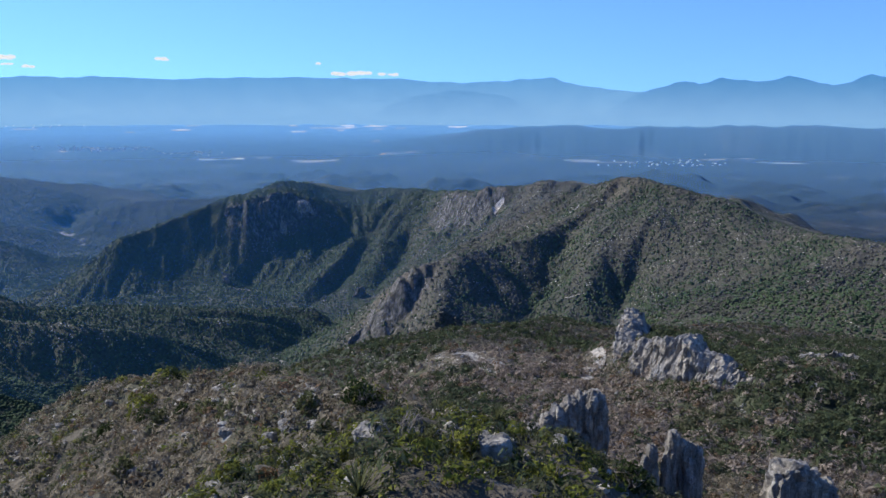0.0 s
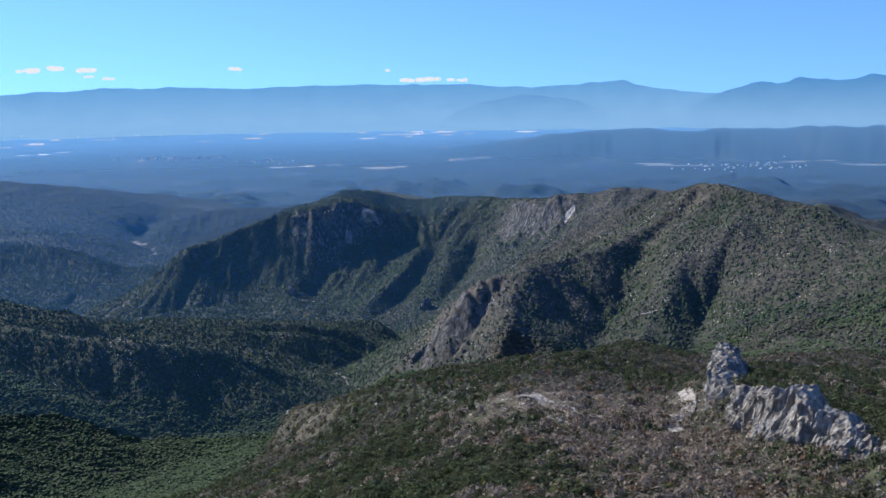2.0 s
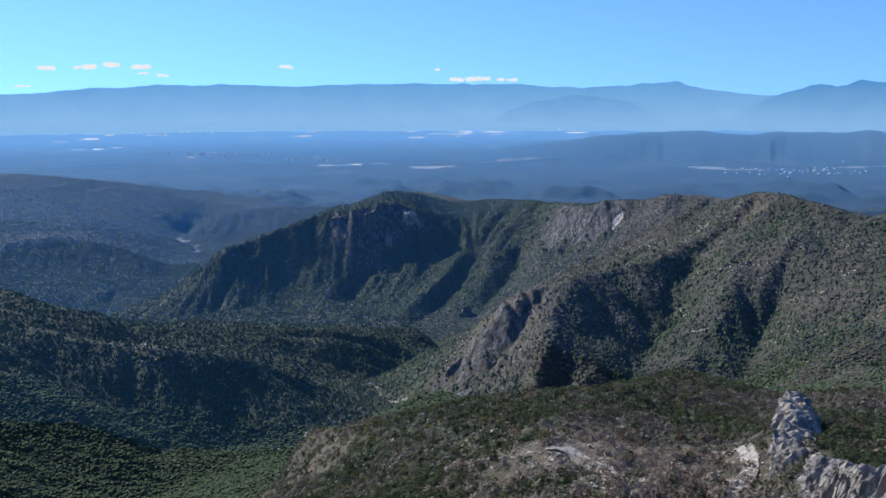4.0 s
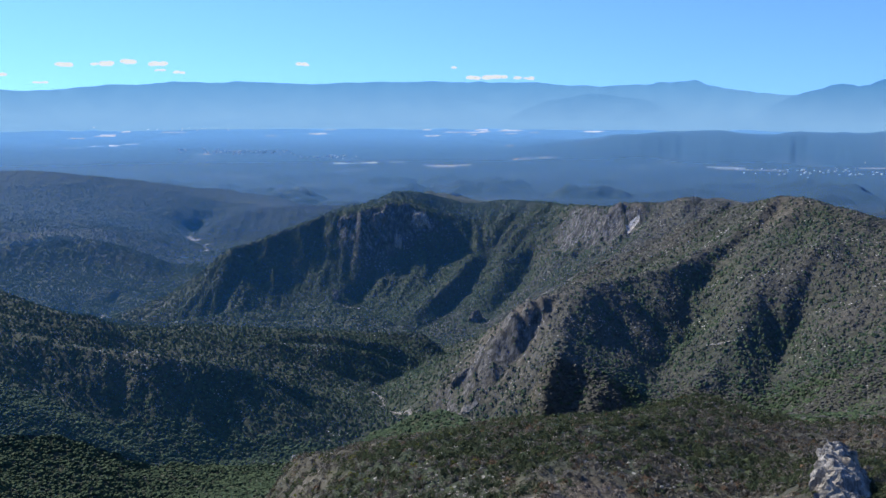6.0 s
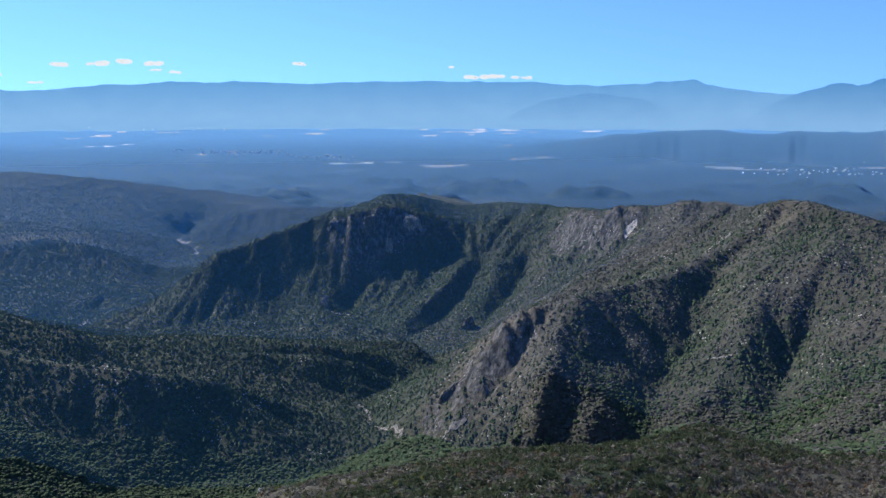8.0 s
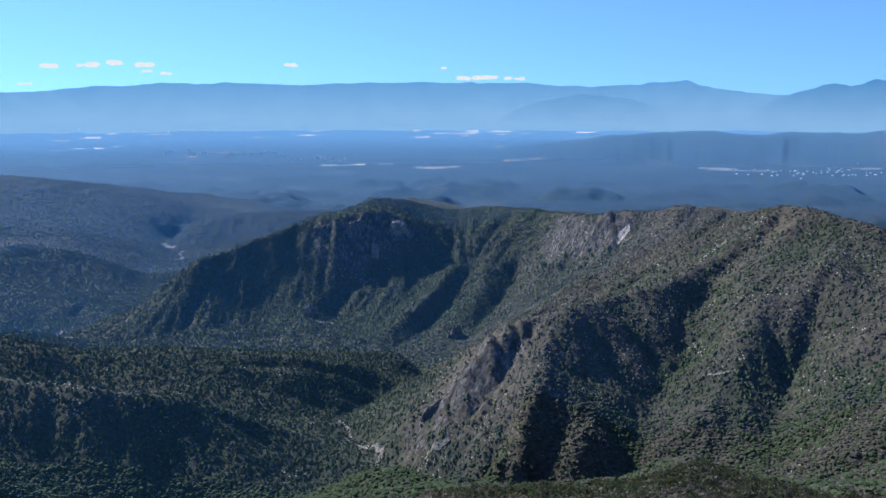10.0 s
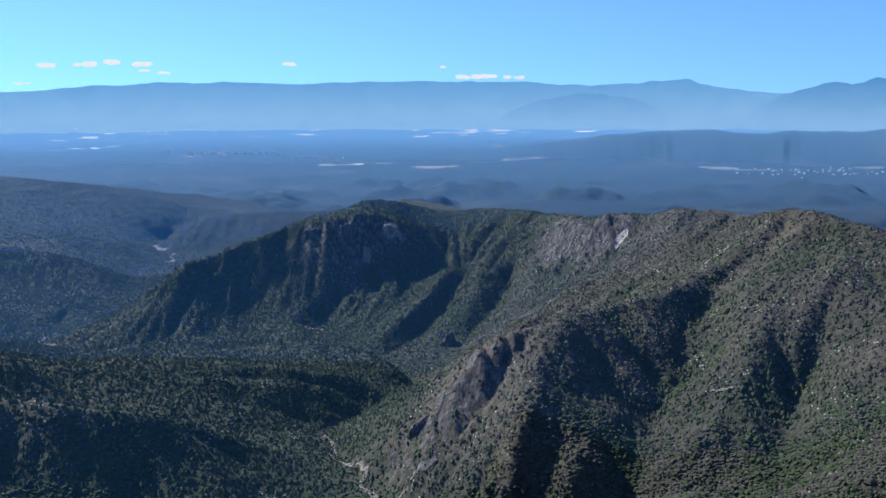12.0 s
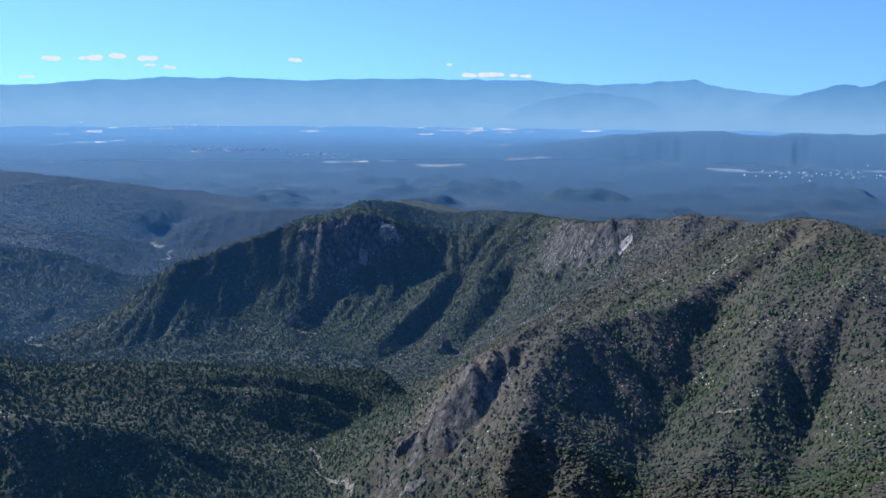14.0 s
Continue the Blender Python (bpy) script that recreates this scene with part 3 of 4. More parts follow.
drop_a = np.gradient(gz, axis=1) / (rr * np.gradient(aa, axis=1) + 1e-6)
steep = np.degrees(np.arctan(np.hypot(drop_r, drop_a)))
bare = np.clip(step(40, 60, steep) * (0.12 + 0.88 * rocky(gx, gy)) + 0.5 * step(66, 76, steep), 0, 1) * step(1100, 900, rr)
cover = woods(gx, gy, gz) * (1 - bare)
# stony soil and litter on the top of the near hill
cover = cover * (1 - 0.8 * step(60, 20, gy.ravel()) * step(50, 34, gx.ravel())).reshape(cover.shape)
for label, values in (("woods", cover), ("rock", bare), ("dry", dryness(gx, gy))):
    a = ground.data.attributes.new(label, "FLOAT", "POINT")
    a.data.foreach_set("value", values.ravel())
tagged(ground, "wooded limestone hills and dry scrub plain reaching the far ranges", "ground", kind="structure")


# ---- scrub and woods: crowns by the ten thousand ----
def crown_shapes(count, seed):
    """Small uneven rounded crowns of 13 faces."""
    rng = np.random.default_rng(seed)
    a = np.radians(np.arange(0, 360, 72))
    low = np.stack([np.cos(a), np.sin(a), a * 0 - 0.35], -1)
    high = np.stack([0.7 * np.cos(a + 0.63), 0.7 * np.sin(a + 0.63), a * 0 + 0.62], -1)
    base = np.concatenate([low, high])
    faces = [[k, (k + 1) % 5, 5 + k] for k in range(5)] + [[(k + 1) % 5, 5 + (k + 1) % 5, 5 + k] for k in range(5)] + [[5, 6, 7], [5, 7, 8], [5, 8, 9]]
    return np.array([base * (1 + 0.24 * rng.normal(size=(10, 1))).clip(0.6, 1.45) + [0, 0, 0.1] for _ in range(count)]), np.array(faces)


def cap_shapes(count, seed):
    """Far crowns of six faces."""
    rng = np.random.default_rng(seed)
    a = np.radians(np.arange(0, 360, 60))
    base = np.concatenate([np.stack([np.cos(a), np.sin(a), a * 0 - 0.45], -1), [[0, 0, 1.0]]])
    faces = np.array([[k, (k + 1) % 6, 6] for k in range(6)])
    return np.array([base * (1 + 0.25 * rng.normal(size=base.shape)).clip(0.5, 1.5) + [0, 0, 0.05] for _ in range(count)]), faces


def tuft_shapes(count, seed, leaves, spread):
    """Shrubs as loose tufts of leafy twigs."""
    rng = np.random.default_rng(seed)
    made = []
    for _ in range(count):
        d = rng.normal(size=(leaves, 3))
        d[:, 2] = abs(d[:, 2]) * 0.9 - 0.25
        d /= np.linalg.norm(d, axis=1)[:, None]
        d *= rng.uniform(0.7, 1.05, (leaves, 1)) * np.array([1, 1, 0.9])
        off = rng.normal(size=(leaves, 3, 3)) * spread * 1.25
        out = d / np.linalg.norm(d, axis=1)[:, None]
        off -= 0.8 * (off * out[:, None]).sum(2)[..., None] * out[:, None]
        corner = d[:, None] + off
        made.append(corner.reshape(-1, 3))
    return np.array(made), np.arange(leaves * 3).reshape(-1, 3)


def scatter(name, shapes, x, y, size, mat, label, category, seed, tall=0.95, sink=0.35):
    shapes, faces = shapes
    rng = np.random.default_rng(seed)
    z = height(x, y)
    pick, turn = rng.integers(0, len(shapes), len(x)), rng.uniform(0, 2 * np.pi, len(x))
    v = shapes[pick]
    c, s = np.cos(turn)[:, None], np.sin(turn)[:, None]
    wide = (size * rng.uniform(0.85, 1.2, len(x)))[:, None]
    px = (v[..., 0] * c - v[..., 1] * s) * wide + x[:, None]
    py = (v[..., 0] * s + v[..., 1] * c) * wide + y[:, None]
    pz = v[..., 2] * size[:, None] * tall * rng.uniform(0.8, 1.25, len(x))[:, None] + (z + sink * size)[:, None]
    f = faces[None] + (np.arange(len(x)) * v.shape[1])[:, None, None]
    ob = sheet(name, np.stack([px, py, pz], -1), f.reshape(-1, 3), mat)
    return tagged(ob, label, category, kind="stuff")


def sown(tries, near, far, seed):
    """Places where something grows, in the ring between two distances from the hub, and how wooded they are."""
    rng = np.random.default_rng(seed)
    a, r = np.radians(rng.uniform(-33, 38, tries)), np.sqrt(rng.uniform(near ** 2, far ** 2, tries))
    x, y = HUB[0] + r * np.sin(a), HUB[1] + r * np.cos(a)
    z = height(x, y)
    fall = np.hypot(height(x + 1.5, y) - z, height(x, y + 1.5) - z) / 1.5
    thick = woods(x, y, z)
    keep = (rng.uniform(0, 1, tries) < thick * (1 - 0.7 * rocky(x, y) * step(0.8, 1.3, fall))) & (x > -800) & (x < 320)
    # none behind the ridge
    crest_y = np.interp(x, [-300, -215, -106, -45, 25, 63, 100, 114, 157, 192, 233, 330], [1400, 720, 765, 790, 815, 805, 760, 645, 580, 510, 400, 230])
    keep &= y < crest_y
    keep &= (r < 1090) | (x < -250)
    keep &= ~((x < -75) & (y < 110))
    return x[keep], y[keep], thick[keep], rng


# the slopes across the valley
for ring, tries, shapes, seed, near_, far_ in (("far", 330000, cap_shapes(16, 3), 5, 470, 1090), ("valley", 85000, crown_shapes(16, 4), 6, 330, 470), ("western", 60000, cap_shapes(12, 9), 7, 1090, 1560)):
    x_, y_, thick_, rng = sown(tries, near_, far_, seed)
    lot = rng.uniform(0, 1, len(x_))
    dry_ = dryness(x_, y_)
    green_ = (1 - dry_) * (0.35 + 0.55 * thick_)
    for name, mine, key, low, high, words in (
            ("forest", lot < green_, "forest", 0.5, 0.95, "dense dark green oak scrub covering the %s slopes"),
            ("olive_scrub", (lot >= green_) & (lot < 1 - 0.85 * dry_), "maquis", 0.45, 0.85, "olive green low scrub on the %s slopes"),
            ("dry_scrub", lot >= np.maximum(green_, 1 - 0.85 * dry_), "leafless", 0.4, 0.75, "grey brown leafless scrub on the %s slopes")):
        scatter(name, shapes, x_[mine], y_[mine], rng.uniform(low, high, mine.sum()) * (1.25 if near_ > 1000 else 1), LEAVES[key], words % ring, "scrub", 50, tall=(0.8 if key == "forest" else 0.66), sink=0.24)
# the near hill
BROWN = ((-52, 300, 26, 60, 0.9), (24, 92, 20, 36, 1.0), (38, 112, 16, 22, 0.6), (100, 165, 44, 20, 0.7), (14, 0, 32, 40, 1.0), (-30, -20, 28, 36, 0.3), (28, 62, 14, 36, 0.6), (-28, 205, 24, 70, 0.5), (75, 150, 30, 18, 0.5))
GAY = ((-12, -42, 26, 28, 0.5), (-32, -20, 20, 24, 0.2), (0, 20, 16, 30, 0.25), (-20, 180, 20, 50, 0.15))
for tries, near_, far_, leaves, spread, seed in ((24000, 128, 225, 42, 0.2, 7), (40000, 225, 335, 22, 0.3, 27), (34000, 45, 128, 36, 0.17, 17)):
    x_, y_, thick_, rng = sown(tries, near_, far_, seed)
    lot = rng.uniform(0, 1, len(x_))
    brown = np.clip(patch(x_, y_, BROWN) + (0.2 if near_ > 200 else 0) + 0.4 * rough(x_ / 12, y_ / 12, 2, 99), 0, 0.85) * step(-85, -65, x_)
    gay = np.clip(patch(x_, y_, GAY), 0, 0.4) * step(-85, -65, x_)
    cut = np.cumsum([brown * 0.89, brown * 0.11, gay * (1 - brown), (1 - brown - gay * (1 - brown)) * np.maximum(0.2 + 0.42 * thick_, 0.92 * step(-60, -85, x_)) * (1 - (0.75 if near_ < 100 else 0.5) * step(40, 10, y_) * step(48, 30, x_))], axis=0)
    for name, key, k, low, high, words in (
            ("dry_scrub", "grey" if near_ > 200 else "dry" if near_ > 100 else "pale", 0, 0.45, 1.1, "grey brown leafless bushes on the near hill"), ("rusty_scrub", "rust", 1, 0.5, 1.0, "rust brown bushes on the near hill"),
            ("yellow_scrub", "bright", 2, 0.4, 0.9, "yellow green bushes on the near hill"), ("oak_scrub", "oak", 3, 0.5, 1.15, "dark green oak scrub on the near hill"),
            ("olive_scrub", "olive", 4, 0.4, 0.95, "olive green bushes on the near hill")):
        mine = (lot >= (cut[k - 1] if k else 0)) & (lot < (cut[k] if k < 4 else 2))
        scatter(name, tuft_shapes(20, 8 + k, leaves, spread), x_[mine], y_[mine], rng.uniform(low, high, mine.sum()) * (0.85 if near_ > 200 else 1.25 if near_ > 100 else 0.6), LEAVES[key], words, "scrub", 52 + k, tall=(1.2 if k == 3 and near_ > 200 else 0.9), sink=0.2)

# ---- see-through blue sheets imitating haze over the low land ----
HAZE_VEIL = haze_material("haze", "R", ((1000, 0.0), (1250, 0.02), (1600, 0.08), (2400, 0.22), (3300, 0.38), (3750, 0.56), (4150, 0.84), (4850, 1.0)))
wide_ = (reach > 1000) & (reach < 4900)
veil_corners = np.stack([gx, gy, gz + 0.5], -1)[wide_][:, :600]
haze = sheet("haze", veil_corners, lattice_faces(wide_.sum(), 600)[:, ::-1], HAZE_VEIL, True)
tagged(haze, "see-through blue sheet over the plain imitating haze", "haze", kind="structure")
# upright blue curtains added across the valley, tinting what lies behind as haze
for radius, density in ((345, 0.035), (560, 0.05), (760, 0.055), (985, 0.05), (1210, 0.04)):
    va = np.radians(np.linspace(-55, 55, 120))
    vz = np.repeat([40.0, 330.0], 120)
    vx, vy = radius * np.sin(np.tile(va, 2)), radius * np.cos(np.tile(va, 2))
    haze_curtain = sheet("haze", np.stack([vx, vy, vz], -1), lattice_faces(2, 120), haze_material("valley_haze_curtain", "Z", ((0, density), (190, density * 0.8), (225, density * 0.3), (330, 0.0)), 0.7, (0.05, 0.22, 0.56)), True)
    tagged(haze_curtain, "upright see-through blue curtain imitating valley haze", "haze", kind="structure")


# ---- far ranges ----
def range_of(radius, knots, base, bumps, seed, label, deep=150, mat=None, apron=0):
    """A mountain range far off: a crest over a front and a back slope. knots: bearing and crest height."""
    count = 420
    turn = np.linspace(knots[0][0], knots[-1][0], count)
    top = np.interp(turn, [k[0] for k in knots], [k[1] for k in knots]) + rough(turn * 1.3, turn * 0, 4, seed) * bumps
    rows = []
    for k, share in enumerate((0.0, 0.2, 0.45, 0.75, 1.0, 0.6, 0.0)):
        r = radius - deep + deep * 0.25 * k + 12 * rough(turn * 1.3, turn * 0 + k, 3, seed + 20)
        z = base - 12 + (top - base + 12) * share * (1 + (0.14 * lattice(turn * 2.2, turn * 0 + k * 0.7, seed + 3) if 0 < share < 1 else 0))
        rows.append(np.stack([r * np.sin(np.radians(turn)), r * np.cos(np.radians(turn)), z], -1))
    # glowing strip added on the plain, covering the range's own shadow
    if apron:
        r = apron + 25 * rough(turn / 3, turn * 0, 3, seed + 31)
        ax, ay = r * np.sin(np.radians(turn)), r * np.cos(np.radians(turn))
        rows.insert(0, np.stack([ax, ay, plain(ax, ay) + 0.3], -1))
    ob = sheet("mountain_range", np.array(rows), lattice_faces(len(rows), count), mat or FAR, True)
    return tagged(ob, label, "mountains", kind="structure")


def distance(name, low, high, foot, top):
    """A glow for the ranges with bright hazy air painted in: plain blue, paler towards the foot."""
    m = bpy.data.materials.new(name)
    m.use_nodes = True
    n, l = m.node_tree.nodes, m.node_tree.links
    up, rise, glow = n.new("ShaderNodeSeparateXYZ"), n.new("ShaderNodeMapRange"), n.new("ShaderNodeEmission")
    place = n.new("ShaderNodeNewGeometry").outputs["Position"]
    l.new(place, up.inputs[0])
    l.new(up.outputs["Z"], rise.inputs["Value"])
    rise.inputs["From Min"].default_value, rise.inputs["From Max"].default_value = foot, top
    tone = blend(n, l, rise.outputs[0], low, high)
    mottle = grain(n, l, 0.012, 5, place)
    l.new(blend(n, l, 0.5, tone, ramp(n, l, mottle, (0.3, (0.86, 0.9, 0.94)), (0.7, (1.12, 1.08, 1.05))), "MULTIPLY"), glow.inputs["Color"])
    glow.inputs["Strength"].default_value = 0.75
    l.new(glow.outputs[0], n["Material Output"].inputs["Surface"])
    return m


FAR = distance("hazed_far_mountains", (0.25, 0.49, 0.80), (0.14, 0.37, 0.70), 185, 360)
NEARER = distance("hazed_nearer_mountains", (0.23, 0.46, 0.77), (0.10, 0.30, 0.61), 185, 350)
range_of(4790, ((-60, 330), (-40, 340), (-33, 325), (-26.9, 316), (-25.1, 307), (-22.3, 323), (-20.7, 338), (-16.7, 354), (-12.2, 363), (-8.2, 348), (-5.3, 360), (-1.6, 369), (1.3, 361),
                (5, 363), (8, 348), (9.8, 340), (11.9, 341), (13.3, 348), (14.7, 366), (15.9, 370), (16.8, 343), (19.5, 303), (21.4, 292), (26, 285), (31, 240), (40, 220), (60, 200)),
         178, 5, 61, "long glowing mountain range on the horizon, haze painted in pale blue", 150, None, 4370)
range_of(4570, ((4.5, 190), (7, 262), (9.5, 300), (11.5, 285), (13.2, 262), (15, 190)), 176, 4, 71, "low glowing hills before the far range, haze painted in blue", 90, NEARER)
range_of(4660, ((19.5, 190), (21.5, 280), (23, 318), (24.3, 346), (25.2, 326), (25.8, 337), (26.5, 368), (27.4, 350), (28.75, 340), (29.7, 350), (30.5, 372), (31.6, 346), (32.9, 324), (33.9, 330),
                (35, 375), (36, 352), (40, 340), (48, 320), (60, 300)), 176, 5, 81, "jagged glowing mountain range on the horizon, haze painted in blue", 150, NEARER)


def cloud(turn, z, wide, tall, seed, radius=4860):
    """A small flat-bottomed fair-weather cloud of many puffs."""
    rng = np.random.default_rng(seed)
    bm = bmesh.new()
    for _ in range(9):
        s = rng.uniform(0.3, 0.7) * tall
        at = Matrix.Translation((rng.uniform(-0.5, 0.5) * wide * (1 - s / wide), rng.uniform(-10, 10), s * 0.5 + rng.uniform(0, 0.3) * tall))
        bmesh.ops.create_icosphere(bm, subdivisions=2, radius=s, matrix=at @ Matrix.Diagonal((1.7, 1.0, 0.75, 1)))
    me = bpy.data.meshes.new("cloud")
    bm.to_mesh(me)
    bm.free()
    me.materials.append(CLOUD_GLOW)
    ob = new("cloud", me)
    ob.matrix_world = pose(radius * math.sin(radians(turn)), radius * math.cos(radians(turn)), z, 0, 0, -turn)
    return tagged(ob, "small white fair weather cloud above the mountains", "cloud", "clouds over the range", "structure")


# clouds glow white: sunlight on them is put in as emission
CLOUD_GLOW = bpy.data.materials.new("cloud")
CLOUD_GLOW.use_nodes = True
cn, cl = CLOUD_GLOW.node_tree.nodes, CLOUD_GLOW.node_tree.links
glow = cn.new("ShaderNodeEmission")
glow.inputs["Color"].default_value, glow.inputs["Strength"].default_value = (0.93, 0.97, 1.0, 1), 0.66
cl.new(glow.outputs[0], cn["Material Output"].inputs["Surface"])
for k, (turn, z, wide, tall) in enumerate(((-26.6, 378, 70, 16), (-23.0, 430, 95, 22), (-21.0, 436, 100, 24), (-19.3, 446, 80, 26), (-17.7, 440, 80, 28), (-17.6, 412, 50, 14), (-16.5, 402, 60, 14), (-8.9, 448, 60, 20),
                                         (0.75, 436, 26, 12), (2.0, 378, 70, 20), (3.4, 380, 120, 26), (5.3, 376, 110, 22), (-24.4, 345, 60, 12))):
    cloud(turn, z, wide, tall, 300 + k)


# ---- fields, greenhouses and towns of the plain ----
def on_plain(turn, fall):
    """The place on the plain that lies at a bearing and at a fall (tangent) below the eye's level."""
    r = 2000 + (0.111 - fall) * 28497
    return r * math.sin(radians(turn)), r * math.cos(radians(turn))


def field(turn, fall, wide, deep, mat, label, seed):
    """A piece of farmland lying on the plain."""
    rng = np.random.default_rng(seed)
    x, y = on_plain(turn, fall)
    u, v = np.meshgrid(np.linspace(-0.5, 0.5, 9), np.linspace(-0.5, 0.5, 5))
    lean = rng.uniform(-0.25, 0.25)
    u = u * (1 + 0.25 * lattice(v * 3 + seed, v * 0, 2))
    v = v * (1 + 0.3 * lattice(u * 3 + seed, u * 0, 3)) + lean * u * 0.4
    c, s = math.cos(radians(-turn)), math.sin(radians(-turn))
    px, py = x + u * wide * c - v * deep * s, y + u * wide * s + v * deep * c
    # far plots lie above the haze sheet, so that it doesn't veil them
    ob = sheet("field", np.stack([px, py, plain(px, py) + (1.0 if fall < 0.036 else 0.25)], -1), lattice_faces(5, 9), mat)
    return tagged(ob, label, "field", "fields of the plain", "structure")


PALE, TILLED, WHITE = plain_paint("stubble", (0.42, 0.38, 0.31)), plain_paint("tilled_soil", (0.33, 0.26, 0.20)), plain_paint("greenhouse_sheeting", (0.80, 0.80, 0.78), 0.5)
# bluish white with the haze painted in, for plots above the haze sheet
HAZED_ROOFS = plain_paint("hazed_roofs", (0.50, 0.56, 0.62))
k = 0
for turn, fall, wide, deep, mat in ((-23.2, .0455, 110, 34, PALE), (-21.6, .0440, 75, 30, WHITE), (-20.5, .0436, 50, 26, WHITE), (-19.5, .0425, 55, 26, WHITE), (-17.9, .0410, 45, 26, WHITE), (-15.4, .0540, 70, 30, PALE),
                                    (-6.4, .0655, 80, 34, PALE), (-5.1, .0655, 90, 34, PALE), (-3.0, .0650, 60, 30, PALE), (0.3, .0690, 150, 60, TILLED), (-3.0, .0240, 88, 16, HAZED_ROOFS), (-11.0, .0345, 49, 13, HAZED_ROOFS),
                                    (6.0, .0615, 140, 46, TILLED), (6.0, .0310, 49, 14, HAZED_ROOFS), (9.8, .0298, 95, 36, WHITE), (12.9, .0235, 143, 16, HAZED_ROOFS), (18.2, .0232, 165, 14, HAZED_ROOFS), (22.2, .0205, 140, 36, WHITE),
                                    (18.0, .0675, 120, 40, PALE), (19.4, .0690, 210, 36, TILLED), (4.1, .0470, 70, 30, PALE), (25.2, .0245, 44, 13, HAZED_ROOFS), (-24.6, .0420, 60, 24, PALE), (-22.4, .0400, 46, 22, WHITE),
                                    (15.0, .0170, 132, 16, HAZED_ROOFS), (8.2, .0190, 99, 14, HAZED_ROOFS), (0.0, .0200, 71, 12, HAZED_ROOFS), (-8.5, .0215, 66, 12, HAZED_ROOFS), (27.5, .0640, 190, 44, TILLED), (30.5, .0660, 150, 40, PALE)):
    k += 1
    field(turn, fall, wide, deep, mat, {"stubble": "pale stubble field on the hazy plain", "tilled_soil": "reddish tilled field on the hazy plain"}.get(mat.name, "white plastic greenhouses on the hazy plain"), k)
# many narrow pale plots above the haze sheet, the haze in their colour
rng = np.random.default_rng(404)
for k in range(70):
    turn, fall = rng.uniform(-29, 34), rng.uniform(0.0165, 0.0355)
    if turn > 6 and fall > 0.024:
        continue
    field(turn, fall, rng.uniform(25, 110), rng.uniform(14, 34), HAZED_ROOFS, "white plastic greenhouses on the hazy plain", 500 + k)


def town(turn, fall, wide, deep, count, seed):
    """A town far off: many small pale houses."""
    rng = np.random.default_rng(seed)
    x, y = on_plain(turn, fall)
    px, py = x + rng.normal(0, wide / 2, count), y + rng.normal(0, deep / 2, count)
    pz = plain(px, py)
    w, d, h = rng.uniform(2.5, 7, count), rng.uniform(2.5, 6, count), rng.uniform(2, 4, count)
    box = np.array([[i, j, m] for m in (-0.2, 1) for i, j in ((-0.5, -0.5), (0.5, -0.5), (0.5, 0.5), (-0.5, 0.5))])
    v = box[None] * np.stack([w, d, h], -1)[:, None] + np.stack([px, py, pz], -1)[:, None]
    q = np.array([[4, 5, 6, 7], [0, 1, 5, 4], [1, 2, 6, 5], [2, 3, 7, 6], [3, 0, 4, 7]])
    ob = sheet("town", v, (q[None] + 8 * np.arange(count)[:, None, None]).reshape(-1, 4), WHITE)
    return tagged(ob, "distant town of small pale houses on the plain", "town", kind="stuff")


for k, (turn, fall, wide, deep, count) in enumerate(((-13.0, .0520, 190, 70, 110), (13.5, .0200, 360, 120, 200), (20.0, .0165, 500, 90, 150), (4.0, .0190, 500, 100, 120), (-7.5, .0580, 130, 70, 40), (24.0, .0700, 220, 120, 50), (-17.0, .0250, 400, 90, 80))):
    town(turn, fall, wide, deep, count, 500 + k)


# ---- water and gravel ----
def ribbon(name, chain, wide, mat, label, category, seed):
    """A strip of ground along a chain of (east, north), draped over the land."""
    chain = np.array(chain, float)
    at = np.concatenate([[0], np.cumsum(np.hypot(*np.diff(chain, axis=0).T))])
    s = np.arange(0, at[-1], 1.5)
    x, y = (np.interp(s, at, chain[:, k]) for k in range(2))
    x, y = x + 2.5 * rough(s / 16, s * 0, 3, seed), y + 2.5 * rough(s / 16, s * 0 + 5, 3, seed)
    dx, dy = np.gradient(x), np.gradient(y)
    long = np.hypot(dx, dy) + 1e-6
    w = wide * (0.6 + 0.6 * abs(lattice(s / 9, s * 0, seed + 2)))
    t = np.linspace(-0.5, 0.5, 5)[:, None]
    px, py = x + t * w * dy / long, y - t * w * dx / long
    z = height(px, py) + 0.35
    ob = sheet(name, np.stack([px, py, z], -1), lattice_faces(5, len(s)), mat, True)
    return tagged(ob, label, category, kind="structure")


GRAVEL = rock_material(1.05)
WATER, wn_, wl_, wb_ = material("water", 0.12)
wb_.inputs["Base Color"].default_value = (0.012, 0.022, 0.026, 1)
ribbon("stream_bed", ((6, 356), (-8, 372), (-18, 392), (-27, 412), (-34, 436), (-42, 458)), 2.2, GRAVEL, "dry pale gravel stream bed in the wooded valley", "stream bed", 1)
ribbon("stream_bed", ((-278, 694), (-289, 704), (-294, 722)), 4.0, GRAVEL, "pale gravel bar of the stream in the valley", "stream bed", 2)
ribbon("stream_bed", ((-305, 1062), (-300, 1080), (-308, 1110), (-320, 1135), (-316, 1152)), 4.0, GRAVEL, "pale gravel bar of the stream on the plain", "stream bed", 3)
ribbon("stream_bed", ((-336, 1170), (-352, 1190), (-366, 1215)), 5.0, GRAVEL, "pale gravel bar of the stream on the plain", "stream bed", 4)
ribbon("pond", ((-316, 1000), (-302, 1003), (-284, 1010)), 9, WATER, "narrow dark pond on the plain", "pond", 5)
